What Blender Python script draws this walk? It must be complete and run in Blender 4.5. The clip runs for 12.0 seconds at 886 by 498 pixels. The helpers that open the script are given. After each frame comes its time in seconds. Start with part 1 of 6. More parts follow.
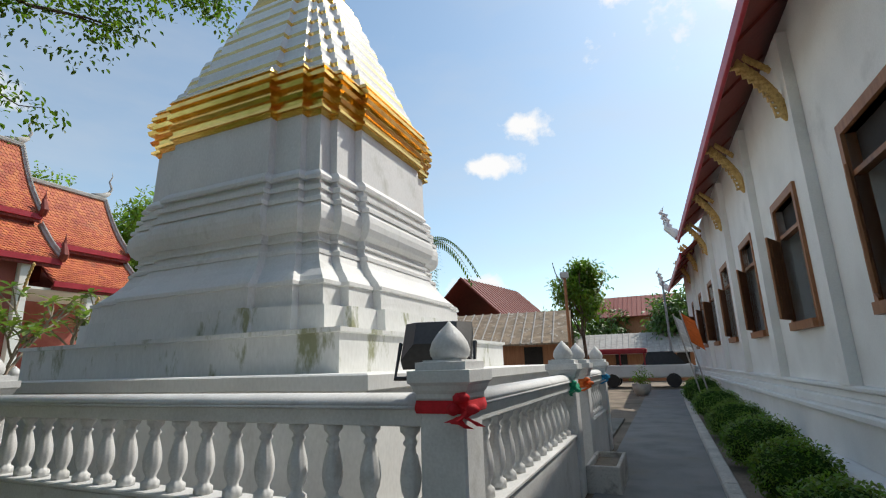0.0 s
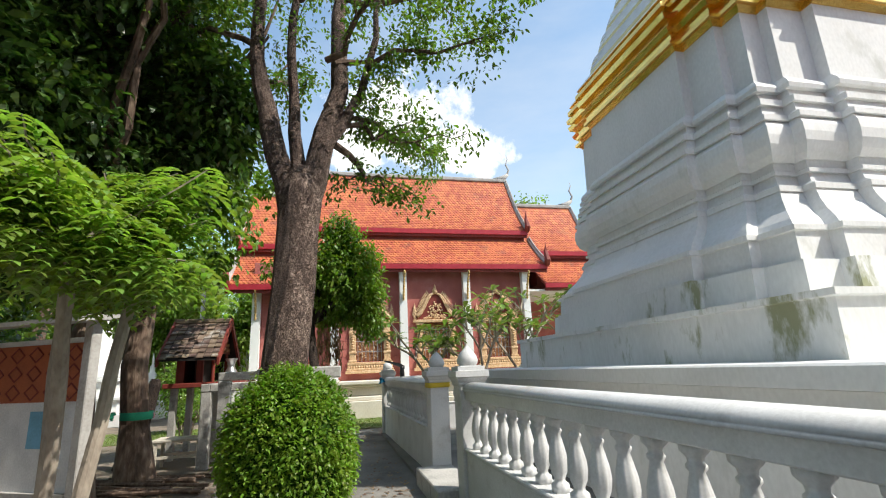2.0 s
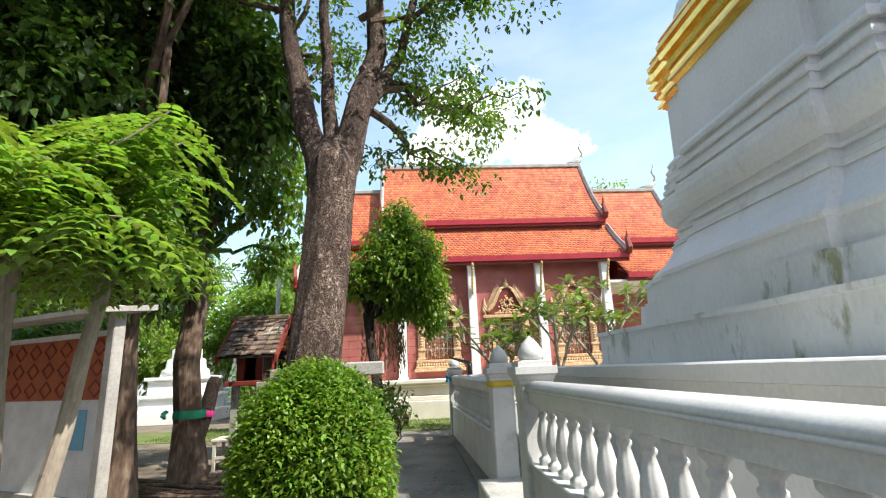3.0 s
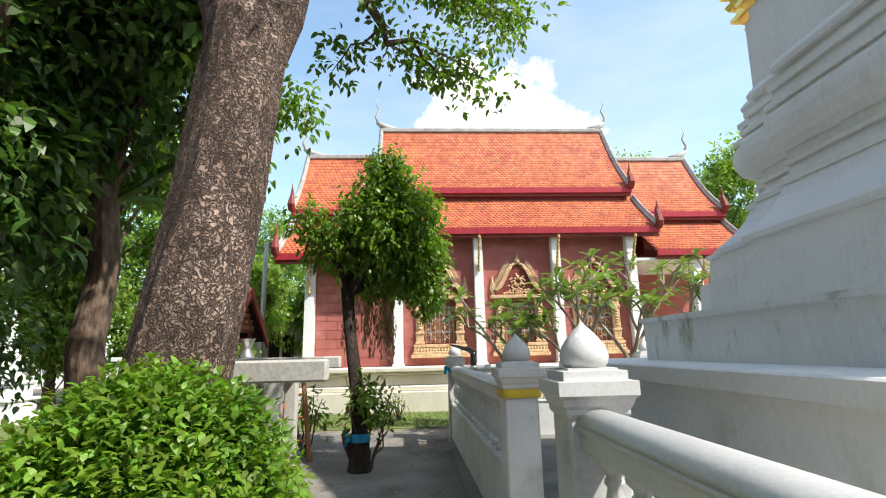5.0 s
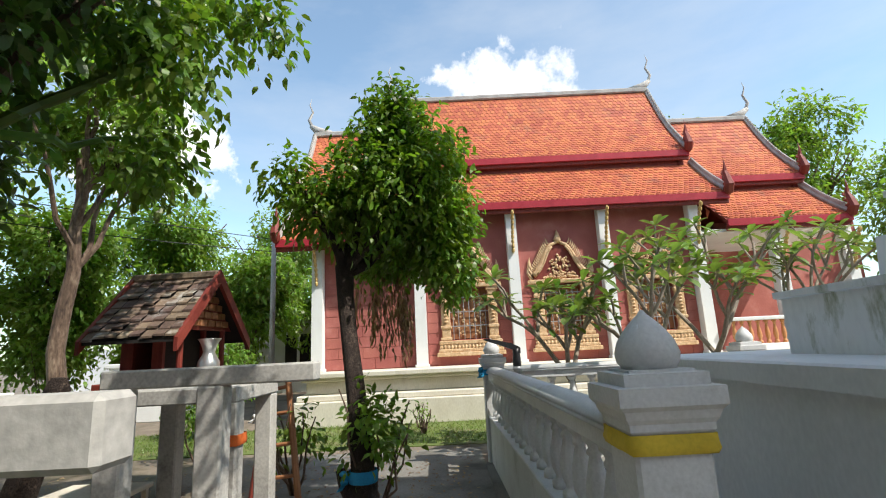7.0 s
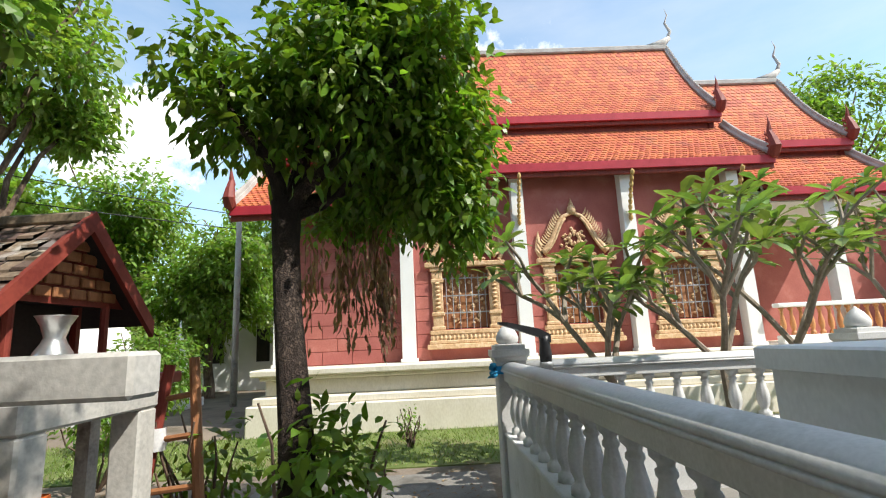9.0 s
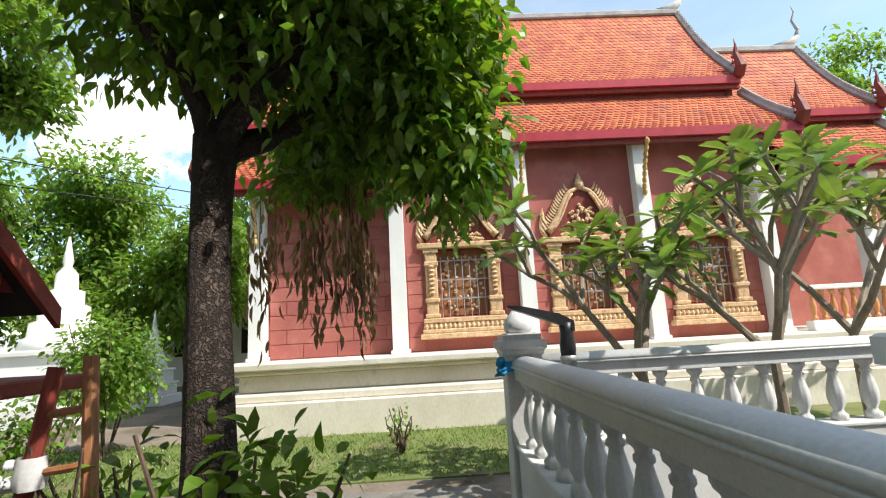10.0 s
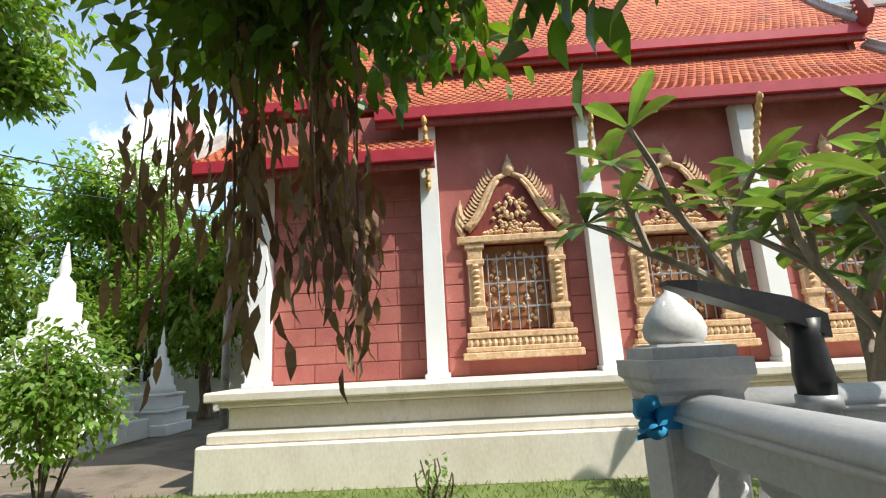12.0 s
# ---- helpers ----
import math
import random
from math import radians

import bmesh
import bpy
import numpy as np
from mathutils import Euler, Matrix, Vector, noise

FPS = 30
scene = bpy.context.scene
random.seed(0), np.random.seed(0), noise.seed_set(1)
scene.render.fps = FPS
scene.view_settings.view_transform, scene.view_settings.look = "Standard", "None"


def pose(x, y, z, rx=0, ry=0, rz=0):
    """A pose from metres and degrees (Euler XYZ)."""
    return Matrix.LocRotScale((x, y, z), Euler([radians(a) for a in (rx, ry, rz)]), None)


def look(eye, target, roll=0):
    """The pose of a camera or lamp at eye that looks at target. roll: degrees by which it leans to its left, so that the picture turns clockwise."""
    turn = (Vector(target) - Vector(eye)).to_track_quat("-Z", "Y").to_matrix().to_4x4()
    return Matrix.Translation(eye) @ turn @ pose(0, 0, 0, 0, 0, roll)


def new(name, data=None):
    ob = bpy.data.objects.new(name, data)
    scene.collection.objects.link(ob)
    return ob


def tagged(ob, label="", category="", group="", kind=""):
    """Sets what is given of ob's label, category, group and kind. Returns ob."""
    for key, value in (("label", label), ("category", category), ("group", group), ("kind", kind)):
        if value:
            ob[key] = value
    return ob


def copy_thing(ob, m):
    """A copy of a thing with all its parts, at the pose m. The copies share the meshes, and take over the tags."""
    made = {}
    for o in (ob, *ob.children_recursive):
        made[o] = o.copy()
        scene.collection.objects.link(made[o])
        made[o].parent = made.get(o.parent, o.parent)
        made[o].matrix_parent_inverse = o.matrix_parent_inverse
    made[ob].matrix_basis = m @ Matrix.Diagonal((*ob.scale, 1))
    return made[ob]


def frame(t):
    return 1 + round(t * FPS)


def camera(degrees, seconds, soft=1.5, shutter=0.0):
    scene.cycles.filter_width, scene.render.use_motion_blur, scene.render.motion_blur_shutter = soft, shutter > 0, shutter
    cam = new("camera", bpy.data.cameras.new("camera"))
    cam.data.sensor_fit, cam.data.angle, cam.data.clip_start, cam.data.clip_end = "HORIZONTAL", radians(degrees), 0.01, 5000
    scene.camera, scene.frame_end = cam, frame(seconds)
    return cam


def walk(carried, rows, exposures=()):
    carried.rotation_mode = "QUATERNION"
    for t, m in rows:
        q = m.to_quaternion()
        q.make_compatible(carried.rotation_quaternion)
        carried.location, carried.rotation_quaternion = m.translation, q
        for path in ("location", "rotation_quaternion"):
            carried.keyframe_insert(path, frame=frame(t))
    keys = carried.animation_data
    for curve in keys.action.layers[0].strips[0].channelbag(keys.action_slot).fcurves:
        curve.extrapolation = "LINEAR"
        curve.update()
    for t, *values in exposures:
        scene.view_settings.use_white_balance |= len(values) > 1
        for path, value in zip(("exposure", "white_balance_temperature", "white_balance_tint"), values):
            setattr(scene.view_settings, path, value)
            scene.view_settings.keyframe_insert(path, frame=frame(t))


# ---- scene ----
cam = camera(84.5, 12.0, soft=1.15)
PATH = [
    (0, (0.041, 0.058, 1.32), (-0.738, 1.841, 1.783), -1.7),
    (0.5, (-0.034, 0.41, 1.305), (-1.166, 1.992, 1.769), -2.3),
    (1, (-0.11, 0.732, 1.326), (-1.695, 1.862, 1.783), -2.8),
    (1.5, (-0.2, 0.925, 1.335), (-2.012, 1.603, 1.84), -3.1),
    (2, (-0.465, 1.091, 1.334), (-2.357, 1.534, 1.806), -2.5),
    (2.5, (-0.767, 1.356, 1.313), (-2.693, 1.569, 1.809), -2.1),
    (3, (-1.261, 1.454, 1.297), (-3.197, 1.592, 1.778), -2.5),
    (3.2, (-1.458, 1.48, 1.306), (-3.402, 1.619, 1.756), -2.9),
    (4.8, (-2.924, 1.703, 1.437), (-4.878, 1.82, 1.846), -1.6),
    (5, (-3.107, 1.687, 1.429), (-5.062, 1.795, 1.838), -1.3),
    (5.5, (-3.588, 1.679, 1.429), (-5.543, 1.768, 1.838), -1.5),
    (6, (-4.026, 1.7, 1.435), (-5.976, 1.692, 1.881), -1.2),
    (6.5, (-4.564, 1.681, 1.429), (-6.521, 1.726, 1.841), -2.5),
    (7, (-5.055, 1.735, 1.443), (-7.015, 1.739, 1.842), -2.8),
    (7.2, (-5.238, 1.739, 1.429), (-7.197, 1.728, 1.831), -2.3),
    (8.8, (-6.802, 1.629, 1.412), (-8.763, 1.662, 1.803), -2.2),
    (9, (-6.996, 1.639, 1.386), (-8.96, 1.692, 1.761), -2.7),
    (9.5, (-7.508, 1.656, 1.393), (-9.476, 1.739, 1.737), -3.2),
    (10, (-7.933, 1.662, 1.391), (-9.904, 1.735, 1.721), -3.2),
    (10.5, (-8.414, 1.692, 1.389), (-10.376, 1.653, 1.771), -3.4),
    (11, (-8.829, 1.631, 1.374), (-10.786, 1.594, 1.783), -3.3),
    (11.5, (-9.268, 1.64, 1.38), (-11.22, 1.521, 1.799), -3.7),
    (12, (-9.759, 1.587, 1.349), (-11.712, 1.508, 1.772), -3.0),
]
walk(cam, [(t, look(eye, target, roll)) for t, eye, target, roll in PATH],
     [(0, -0.33), (1.0, -0.28), (1.5, -0.05), (2.5, 0.48), (3.2, 0.62), (5.0, 0.52), (6.0, 0.32), (7.0, 0.20), (9.0, 0.40), (10.5, 0.38), (12.0, 0.34)])

# ---- light ----
SUN_ELEV, SUN_AZ = radians(50.5), radians(58)      # azimuth from +x towards +y
world = bpy.data.worlds.new("sky")
scene.world = world
world.use_nodes = True
wn, wl = world.node_tree.nodes, world.node_tree.links
sky = wn.new("ShaderNodeTexSky")
sky.sky_type, sky.sun_disc = "NISHITA", False
sky.sun_elevation, sky.sun_rotation = SUN_ELEV, math.pi / 2 - SUN_AZ
sky.air_density, sky.dust_density, sky.ozone_density = 1.0, 0.8, 1.5
bg = wn["Background"]
bg.inputs["Strength"].default_value = 0.15
tc = wn.new("ShaderNodeTexCoord")


def cloud_mask(way, size, fall, flat=1.5):
    """A soft round patch of the sky in which cloud noise may show."""
    e = wn.new("ShaderNodeVectorMath"); e.operation = "SUBTRACT"
    wl.new(tc.outputs["Generated"], e.inputs[0])
    e.inputs[1].default_value = Vector(way).normalized()
    f = wn.new("ShaderNodeVectorMath"); f.operation = "MULTIPLY"
    f.inputs[1].default_value = (1, 1, flat)
    wl.new(e.outputs[0], f.inputs[0])
    d = wn.new("ShaderNodeVectorMath"); d.operation = "LENGTH"
    wl.new(f.outputs[0], d.inputs[0])
    r = wn.new("ShaderNodeMapRange")
    r.inputs["From Min"].default_value, r.inputs["From Max"].default_value = size, size * fall
    r.inputs["To Min"].default_value, r.inputs["To Max"].default_value = 0, 1
    wl.new(d.outputs["Value"], r.inputs["Value"])
    return r.outputs["Result"]


CLOUDS = [((-1, 0.15, 0.54), 0.21, 0.2), ((-1, 0.31, 0.48), 0.13, 0.3), ((-1, 0.05, 0.47), 0.10, 0.3), ((-0.235, 0.965, 0.50), 0.115, 0.15, 2.4), ((-0.30, 0.95, 0.42), 0.11, 0.15, 2.6), ((0.15, 1, 0.15), 0.13, 0.3),
          ((-0.6, 0.75, 0.30), 0.13, 0.3), ((0.3, 0.75, 0.75), 0.5, 0.2), ((-1, -0.62, 0.46), 0.2, 0.3), ((-0.35, 1, 0.15), 0.1, 0.3)]
total = None
for c in CLOUDS:
    o = cloud_mask(*c)
    if total is None:
        total = o
    else:
        m = wn.new("ShaderNodeMath"); m.operation = "MAXIMUM"
        wl.new(total, m.inputs[0]); wl.new(o, m.inputs[1]); total = m.outputs[0]
cn = wn.new("ShaderNodeTexNoise")
cn.inputs["Scale"].default_value, cn.inputs["Detail"].default_value, cn.inputs["Roughness"].default_value = 11.0, 10, 0.62
wl.new(tc.outputs["Generated"], cn.inputs["Vector"])
am = wn.new("ShaderNodeMath"); am.operation = "MULTIPLY_ADD"
wl.new(total, am.inputs[0]); am.inputs[1].default_value = 0.42; wl.new(cn.outputs["Fac"], am.inputs[2])
cr = wn.new("ShaderNodeMapRange")
cr.inputs["From Min"].default_value, cr.inputs["From Max"].default_value = 0.70, 0.84
wl.new(am.outputs[0], cr.inputs["Value"])
mix = wn.new("ShaderNodeMix"); mix.data_type = "RGBA"
wl.new(cr.outputs["Result"], mix.inputs["Factor"])
hz = wn.new("ShaderNodeMix"); hz.data_type = "RGBA"; hz.blend_type = "MULTIPLY"
hz.inputs["Factor"].default_value = 1.0
wl.new(sky.outputs["Color"], hz.inputs["A"]); hz.inputs["B"].default_value = (1.54, 1.66, 1.52, 1)
# thin high veil that whitens the blue
veil = wn.new("ShaderNodeTexNoise")
veil.inputs["Scale"].default_value, veil.inputs["Detail"].default_value, veil.inputs["Roughness"].default_value = 1.6, 7, 0.6
vm = wn.new("ShaderNodeMapping"); vm.inputs["Scale"].default_value = (1.0, 1.0, 3.2); vm.inputs["Location"].default_value = (0.4, 1.7, 0.2)
wl.new(tc.outputs["Generated"], vm.inputs["Vector"]); wl.new(vm.outputs[0], veil.inputs["Vector"])
vr = wn.new("ShaderNodeMapRange")
vr.inputs["From Min"].default_value, vr.inputs["From Max"].default_value = 0.38, 0.78
vr.inputs["To Min"].default_value, vr.inputs["To Max"].default_value = 0.06, 0.48
wl.new(veil.outputs["Fac"], vr.inputs["Value"])
vx = wn.new("ShaderNodeMix"); vx.data_type = "RGBA"
wl.new(vr.outputs["Result"], vx.inputs["Factor"]); wl.new(hz.outputs["Result"], vx.inputs["A"]); vx.inputs["B"].default_value = (5.6, 5.8, 6.0, 1)
wl.new(vx.outputs["Result"], mix.inputs["A"])
mix.inputs["B"].default_value = (8.2, 8.2, 8.2, 1)
wl.new(mix.outputs["Result"], bg.inputs["Color"])

sun = new("sun", bpy.data.lights.new("sun", "SUN"))
sun.data.energy, sun.data.angle, sun.data.color = 5.0, radians(0.55), (1.0, 0.95, 0.86)
sun.matrix_world = look((20 * math.cos(SUN_AZ), 20 * math.sin(SUN_AZ), 20 * math.tan(SUN_ELEV)), (0, 0, 0))
scene.view_settings.exposure = 0.0


# ---- materials ----
def material(name, stops, scale=3.0, rough=0.7, bump=0.15, fine=40.0, metal=0.0, stretch=(1, 1, 1), spec=0.4, detail=5,
             trans=0.0, rand=0.0, stain=None, stain_scale=1.2, stain_cut=(0.56, 0.68), coords="Object", island=False, bdist=0.01):
    """A procedural surface: colour ramp over noise at two scales, optional stains, random tint a piece, bump."""
    m = bpy.data.materials.new(name)
    m.use_nodes = True
    n, l = m.node_tree.nodes, m.node_tree.links
    b = n["Principled BSDF"]
    t = n.new("ShaderNodeTexCoord")
    mp = n.new("ShaderNodeMapping"); mp.inputs["Scale"].default_value = stretch
    if coords == "World":
        g = n.new("ShaderNodeNewGeometry"); l.new(g.outputs["Position"], mp.inputs["Vector"])
    else:
        l.new(t.outputs[coords], mp.inputs["Vector"])
    a = n.new("ShaderNodeTexNoise"); a.inputs["Scale"].default_value = scale; a.inputs["Detail"].default_value = detail
    f = n.new("ShaderNodeTexNoise"); f.inputs["Scale"].default_value = fine; f.inputs["Detail"].default_value = 4
    l.new(mp.outputs[0], a.inputs["Vector"]); l.new(mp.outputs[0], f.inputs["Vector"])
    s = n.new("ShaderNodeMix"); s.inputs["Factor"].default_value = 0.4
    l.new(a.outputs["Fac"], s.inputs["A"]); l.new(f.outputs["Fac"], s.inputs["B"])
    r = n.new("ShaderNodeValToRGB")
    e = r.color_ramp.elements
    while len(e) < len(stops):
        e.new(0.5)
    for k, (p, c) in enumerate(stops):
        e[k].position, e[k].color = p, (*c, 1)
    l.new(s.outputs["Result"], r.inputs["Fac"])
    out = r.outputs["Color"]
    if stain:
        sn = n.new("ShaderNodeTexNoise"); sn.inputs["Scale"].default_value = stain_scale; sn.inputs["Detail"].default_value = 8
        sn.inputs["Roughness"].default_value = 0.65
        l.new(mp.outputs[0], sn.inputs["Vector"])
        sr = n.new("ShaderNodeMapRange"); sr.inputs["From Min"].default_value, sr.inputs["From Max"].default_value = stain_cut
        sr.inputs["To Max"].default_value = 0.8
        l.new(sn.outputs["Fac"], sr.inputs["Value"])
        sm = n.new("ShaderNodeMix"); sm.data_type = "RGBA"
        l.new(sr.outputs["Result"], sm.inputs["Factor"]); l.new(out, sm.inputs["A"]); sm.inputs["B"].default_value = (*stain, 1)
        out = sm.outputs["Result"]
    if rand:
        if island:
            g2 = n.new("ShaderNodeNewGeometry"); ro = g2.outputs["Random Per Island"]
        else:
            oi = n.new("ShaderNodeObjectInfo"); ro = oi.outputs["Random"]
        hv = n.new("ShaderNodeHueSaturation")
        vr = n.new("ShaderNodeMapRange"); vr.inputs["To Min"].default_value, vr.inputs["To Max"].default_value = 1 - rand, 1 + rand
        hr = n.new("ShaderNodeMapRange"); hr.inputs["To Min"].default_value, hr.inputs["To Max"].default_value = 0.5 - rand * 0.06, 0.5 + rand * 0.06
        l.new(ro, vr.inputs["Value"]); l.new(ro, hr.inputs["Value"])
        l.new(vr.outputs["Result"], hv.inputs["Value"]); l.new(hr.outputs["Result"], hv.inputs["Hue"])
        l.new(out, hv.inputs["Color"]); out = hv.outputs["Color"]
    l.new(out, b.inputs["Base Color"])
    b.inputs["Roughness"].default_value, b.inputs["Metallic"].default_value = rough, metal
    b.inputs["Specular IOR Level"].default_value = spec
    if bump:
        bp = n.new("ShaderNodeBump"); bp.inputs["Strength"].default_value, bp.inputs["Distance"].default_value = bump, bdist
        l.new(s.outputs["Result"], bp.inputs["Height"]); l.new(bp.outputs["Normal"], b.inputs["Normal"])
    if trans:
        tr = n.new("ShaderNodeBsdfTranslucent"); ms = n.new("ShaderNodeMixShader"); ms.inputs["Fac"].default_value = trans
        br = n.new("ShaderNodeMix"); br.data_type = "RGBA"; br.blend_type = "MULTIPLY"; br.inputs["Factor"].default_value = 1
        l.new(out, br.inputs["A"]); br.inputs["B"].default_value = (1.6, 1.7, 0.7, 1)
        l.new(br.outputs["Result"], tr.inputs["Color"])
        l.new(b.outputs[0], ms.inputs[1]); l.new(tr.outputs[0], ms.inputs[2]); l.new(ms.outputs[0], n["Material Output"].inputs["Surface"])
    return m


def leaf_mat(name, dark, light, trans=0.35, rand=0.35, rough=0.4):
    return material(name, [(0.35, dark), (0.65, light)], 1.2, rough, 0, 6, trans=trans, rand=rand, island=True, spec=0.5)


WHITE = material("white_lime_plaster", [(0.3, (0.70, 0.70, 0.68)), (0.6, (0.82, 0.82, 0.80))], 1.6, 0.75, 0.12, 60, coords="World",
                 stain=(0.45, 0.45, 0.42), stain_scale=1.1, stain_cut=(0.60, 0.85))
STUPA = material("stupa_plaster", [(0.3, (0.65, 0.645, 0.62)), (0.6, (0.80, 0.795, 0.77))], 0.9, 0.7, 0.15, 30, coords="World", stretch=(1, 1, 0.6),
                 stain=(0.38, 0.38, 0.30), stain_scale=1.6, stain_cut=(0.58, 0.82))
MOSSY = material("mossy_plaster", [(0.3, (0.66, 0.66, 0.63)), (0.6, (0.80, 0.80, 0.77))], 1.2, 0.75, 0.2, 30, coords="World", stretch=(1, 1, 0.35),
                 stain=(0.20, 0.21, 0.06), stain_scale=2.6, stain_cut=(0.57, 0.66))
RAILW = material("rail_paint", [(0.3, (0.50, 0.50, 0.49)), (0.65, (0.70, 0.70, 0.69))], 2.5, 0.6, 0.15, 70, coords="World",
                 stain=(0.30, 0.29, 0.25), stain_scale=3.0, stain_cut=(0.58, 0.78))
GOLD = material("gilded_metal", [(0.3, (0.72, 0.43, 0.09)), (0.65, (0.95, 0.66, 0.22))], 3, 0.24, 0.25, 25, metal=1.0, coords="World")
GILT = material("gilt_carving", [(0.3, (0.30, 0.17, 0.05)), (0.55, (0.62, 0.42, 0.15)), (0.75, (0.72, 0.56, 0.26))], 16, 0.5, 0.5, 60, metal=0.1, bdist=0.02)
STONEGOLD = material("sandstone_carving", [(0.3, (0.36, 0.19, 0.09)), (0.5, (0.60, 0.40, 0.22)), (0.7, (0.74, 0.57, 0.38))], 14, 0.7, 0.6, 55, bdist=0.025)
MAROON = material("maroon_wall_paint", [(0.3, (0.30, 0.085, 0.07)), (0.6, (0.42, 0.14, 0.115))], 2.2, 0.8, 0.3, 45, coords="World", rand=0.05,
                  stain=(0.48, 0.21, 0.18), stain_scale=2.2, stain_cut=(0.55, 0.75))
REDPAINT = material("red_gloss_paint", [(0.3, (0.30, 0.015, 0.025)), (0.6, (0.42, 0.03, 0.045))], 4, 0.45, 0.1, 40)
DARKRED = material("dark_red_wood", [(0.3, (0.14, 0.02, 0.015)), (0.6, (0.24, 0.045, 0.03))], 4, 0.6, 0.15, 40, stretch=(1, 6, 1))
TILE = material("orange_roof_tile", [(0.3, (0.34, 0.075, 0.030)), (0.6, (0.52, 0.140, 0.058))], 1.4, 0.65, 0.25, 50, coords="World", rand=0.16, island=True,
                stain=(0.20, 0.09, 0.06), stain_scale=1.3, stain_cut=(0.56, 0.72))
OLDTILE = material("weathered_roof_tile", [(0.3, (0.07, 0.05, 0.04)), (0.6, (0.22, 0.15, 0.11))], 3, 0.85, 0.4, 40, coords="World", rand=0.4,
                   stain=(0.36, 0.33, 0.30), stain_scale=4, stain_cut=(0.56, 0.66))
MORTAR = material("grey_mortar", [(0.3, (0.26, 0.24, 0.22)), (0.6, (0.44, 0.42, 0.39))], 4, 0.85, 0.3, 40, coords="World")
CONCRETE = material("weathered_concrete", [(0.3, (0.28, 0.27, 0.25)), (0.6, (0.54, 0.52, 0.48))], 2.2, 0.9, 0.3, 45, coords="World",
                    stain=(0.12, 0.11, 0.10), stain_scale=3.5, stain_cut=(0.55, 0.70))
PODIUM = material("cream_podium_plaster", [(0.3, (0.58, 0.52, 0.42)), (0.6, (0.74, 0.69, 0.59))], 1.8, 0.8, 0.2, 40, coords="World", stretch=(1, 1, 0.5),
                  stain=(0.34, 0.31, 0.25), stain_scale=1.8, stain_cut=(0.58, 0.78))
ASPHALT = material("path_asphalt", [(0.3, (0.14, 0.14, 0.142)), (0.6, (0.25, 0.247, 0.24))], 2, 0.9, 0.4, 120, coords="World",
                   stain=(0.17, 0.15, 0.12), stain_scale=1.0, stain_cut=(0.55, 0.75))
PAVE = material("worn_concrete_paving", [(0.3, (0.12, 0.113, 0.10)), (0.65, (0.26, 0.245, 0.22))], 1.4, 0.9, 0.3, 60, coords="World",
                stain=(0.08, 0.075, 0.06), stain_scale=1.2, stain_cut=(0.55, 0.7))
SOIL = material("dry_soil", [(0.3, (0.13, 0.10, 0.075)), (0.65, (0.27, 0.22, 0.17))], 1.1, 0.95, 0.6, 30, coords="World",
                stain=(0.08, 0.07, 0.04), stain_scale=0.8, stain_cut=(0.52, 0.64))
LAWN = material("lawn_soil", [(0.3, (0.07, 0.11, 0.02)), (0.65, (0.17, 0.21, 0.06))], 2.0, 0.95, 0.6, 60, coords="World",
                stain=(0.20, 0.17, 0.09), stain_scale=1.3, stain_cut=(0.52, 0.66))
BARK = material("rough_bark", [(0.32, (0.035, 0.022, 0.016)), (0.5, (0.13, 0.085, 0.06)), (0.7, (0.30, 0.22, 0.16))], 5, 0.9, 1.0, 22, stretch=(1, 1, 0.35), bdist=0.05)


def bark_mat(name, dark, mid, light, scale, bump):
    """Flaky bark: cracks between stretched cells over mottled colour."""
    m = material(name, [(0.32, dark), (0.5, mid), (0.7, light)], 4, 0.9, 0, 24, stretch=(1, 1, 0.5))
    n, l = m.node_tree.nodes, m.node_tree.links
    b = n["Principled BSDF"]
    t = n.new("ShaderNodeTexCoord"); mp = n.new("ShaderNodeMapping"); mp.inputs["Scale"].default_value = (1, 1, 0.38)
    nz = n.new("ShaderNodeTexNoise"); nz.inputs["Scale"].default_value = 14.0; nz.inputs["Detail"].default_value = 6
    mx = n.new("ShaderNodeMix"); mx.data_type = "VECTOR"; mx.inputs["Factor"].default_value = 0.22
    v = n.new("ShaderNodeTexVoronoi"); v.feature = "DISTANCE_TO_EDGE"; v.inputs["Scale"].default_value = scale
    l.new(t.outputs["Object"], mp.inputs["Vector"]); l.new(t.outputs["Object"], nz.inputs["Vector"])
    l.new(mp.outputs[0], mx.inputs["A"]); l.new(nz.outputs["Color"], mx.inputs["B"]); l.new(mx.outputs["Result"], v.inputs["Vector"])
    r = n.new("ShaderNodeMapRange"); r.inputs["From Max"].default_value = 0.22; r.inputs["To Min"].default_value = 0.10
    l.new(v.outputs["Distance"], r.inputs["Value"])
    src = b.inputs["Base Color"].links[0].from_socket
    c = n.new("ShaderNodeMix"); c.data_type = "RGBA"; c.inputs["A"].default_value = (*dark, 1)
    l.new(r.outputs["Result"], c.inputs["Factor"]); l.new(src, c.inputs["B"]); l.new(c.outputs["Result"], b.inputs["Base Color"])
    bp = n.new("ShaderNodeBump"); bp.inputs["Strength"].default_value, bp.inputs["Distance"].default_value = bump, 0.05
    l.new(r.outputs["Result"], bp.inputs["Height"]); l.new(bp.outputs["Normal"], b.inputs["Normal"])
    return m


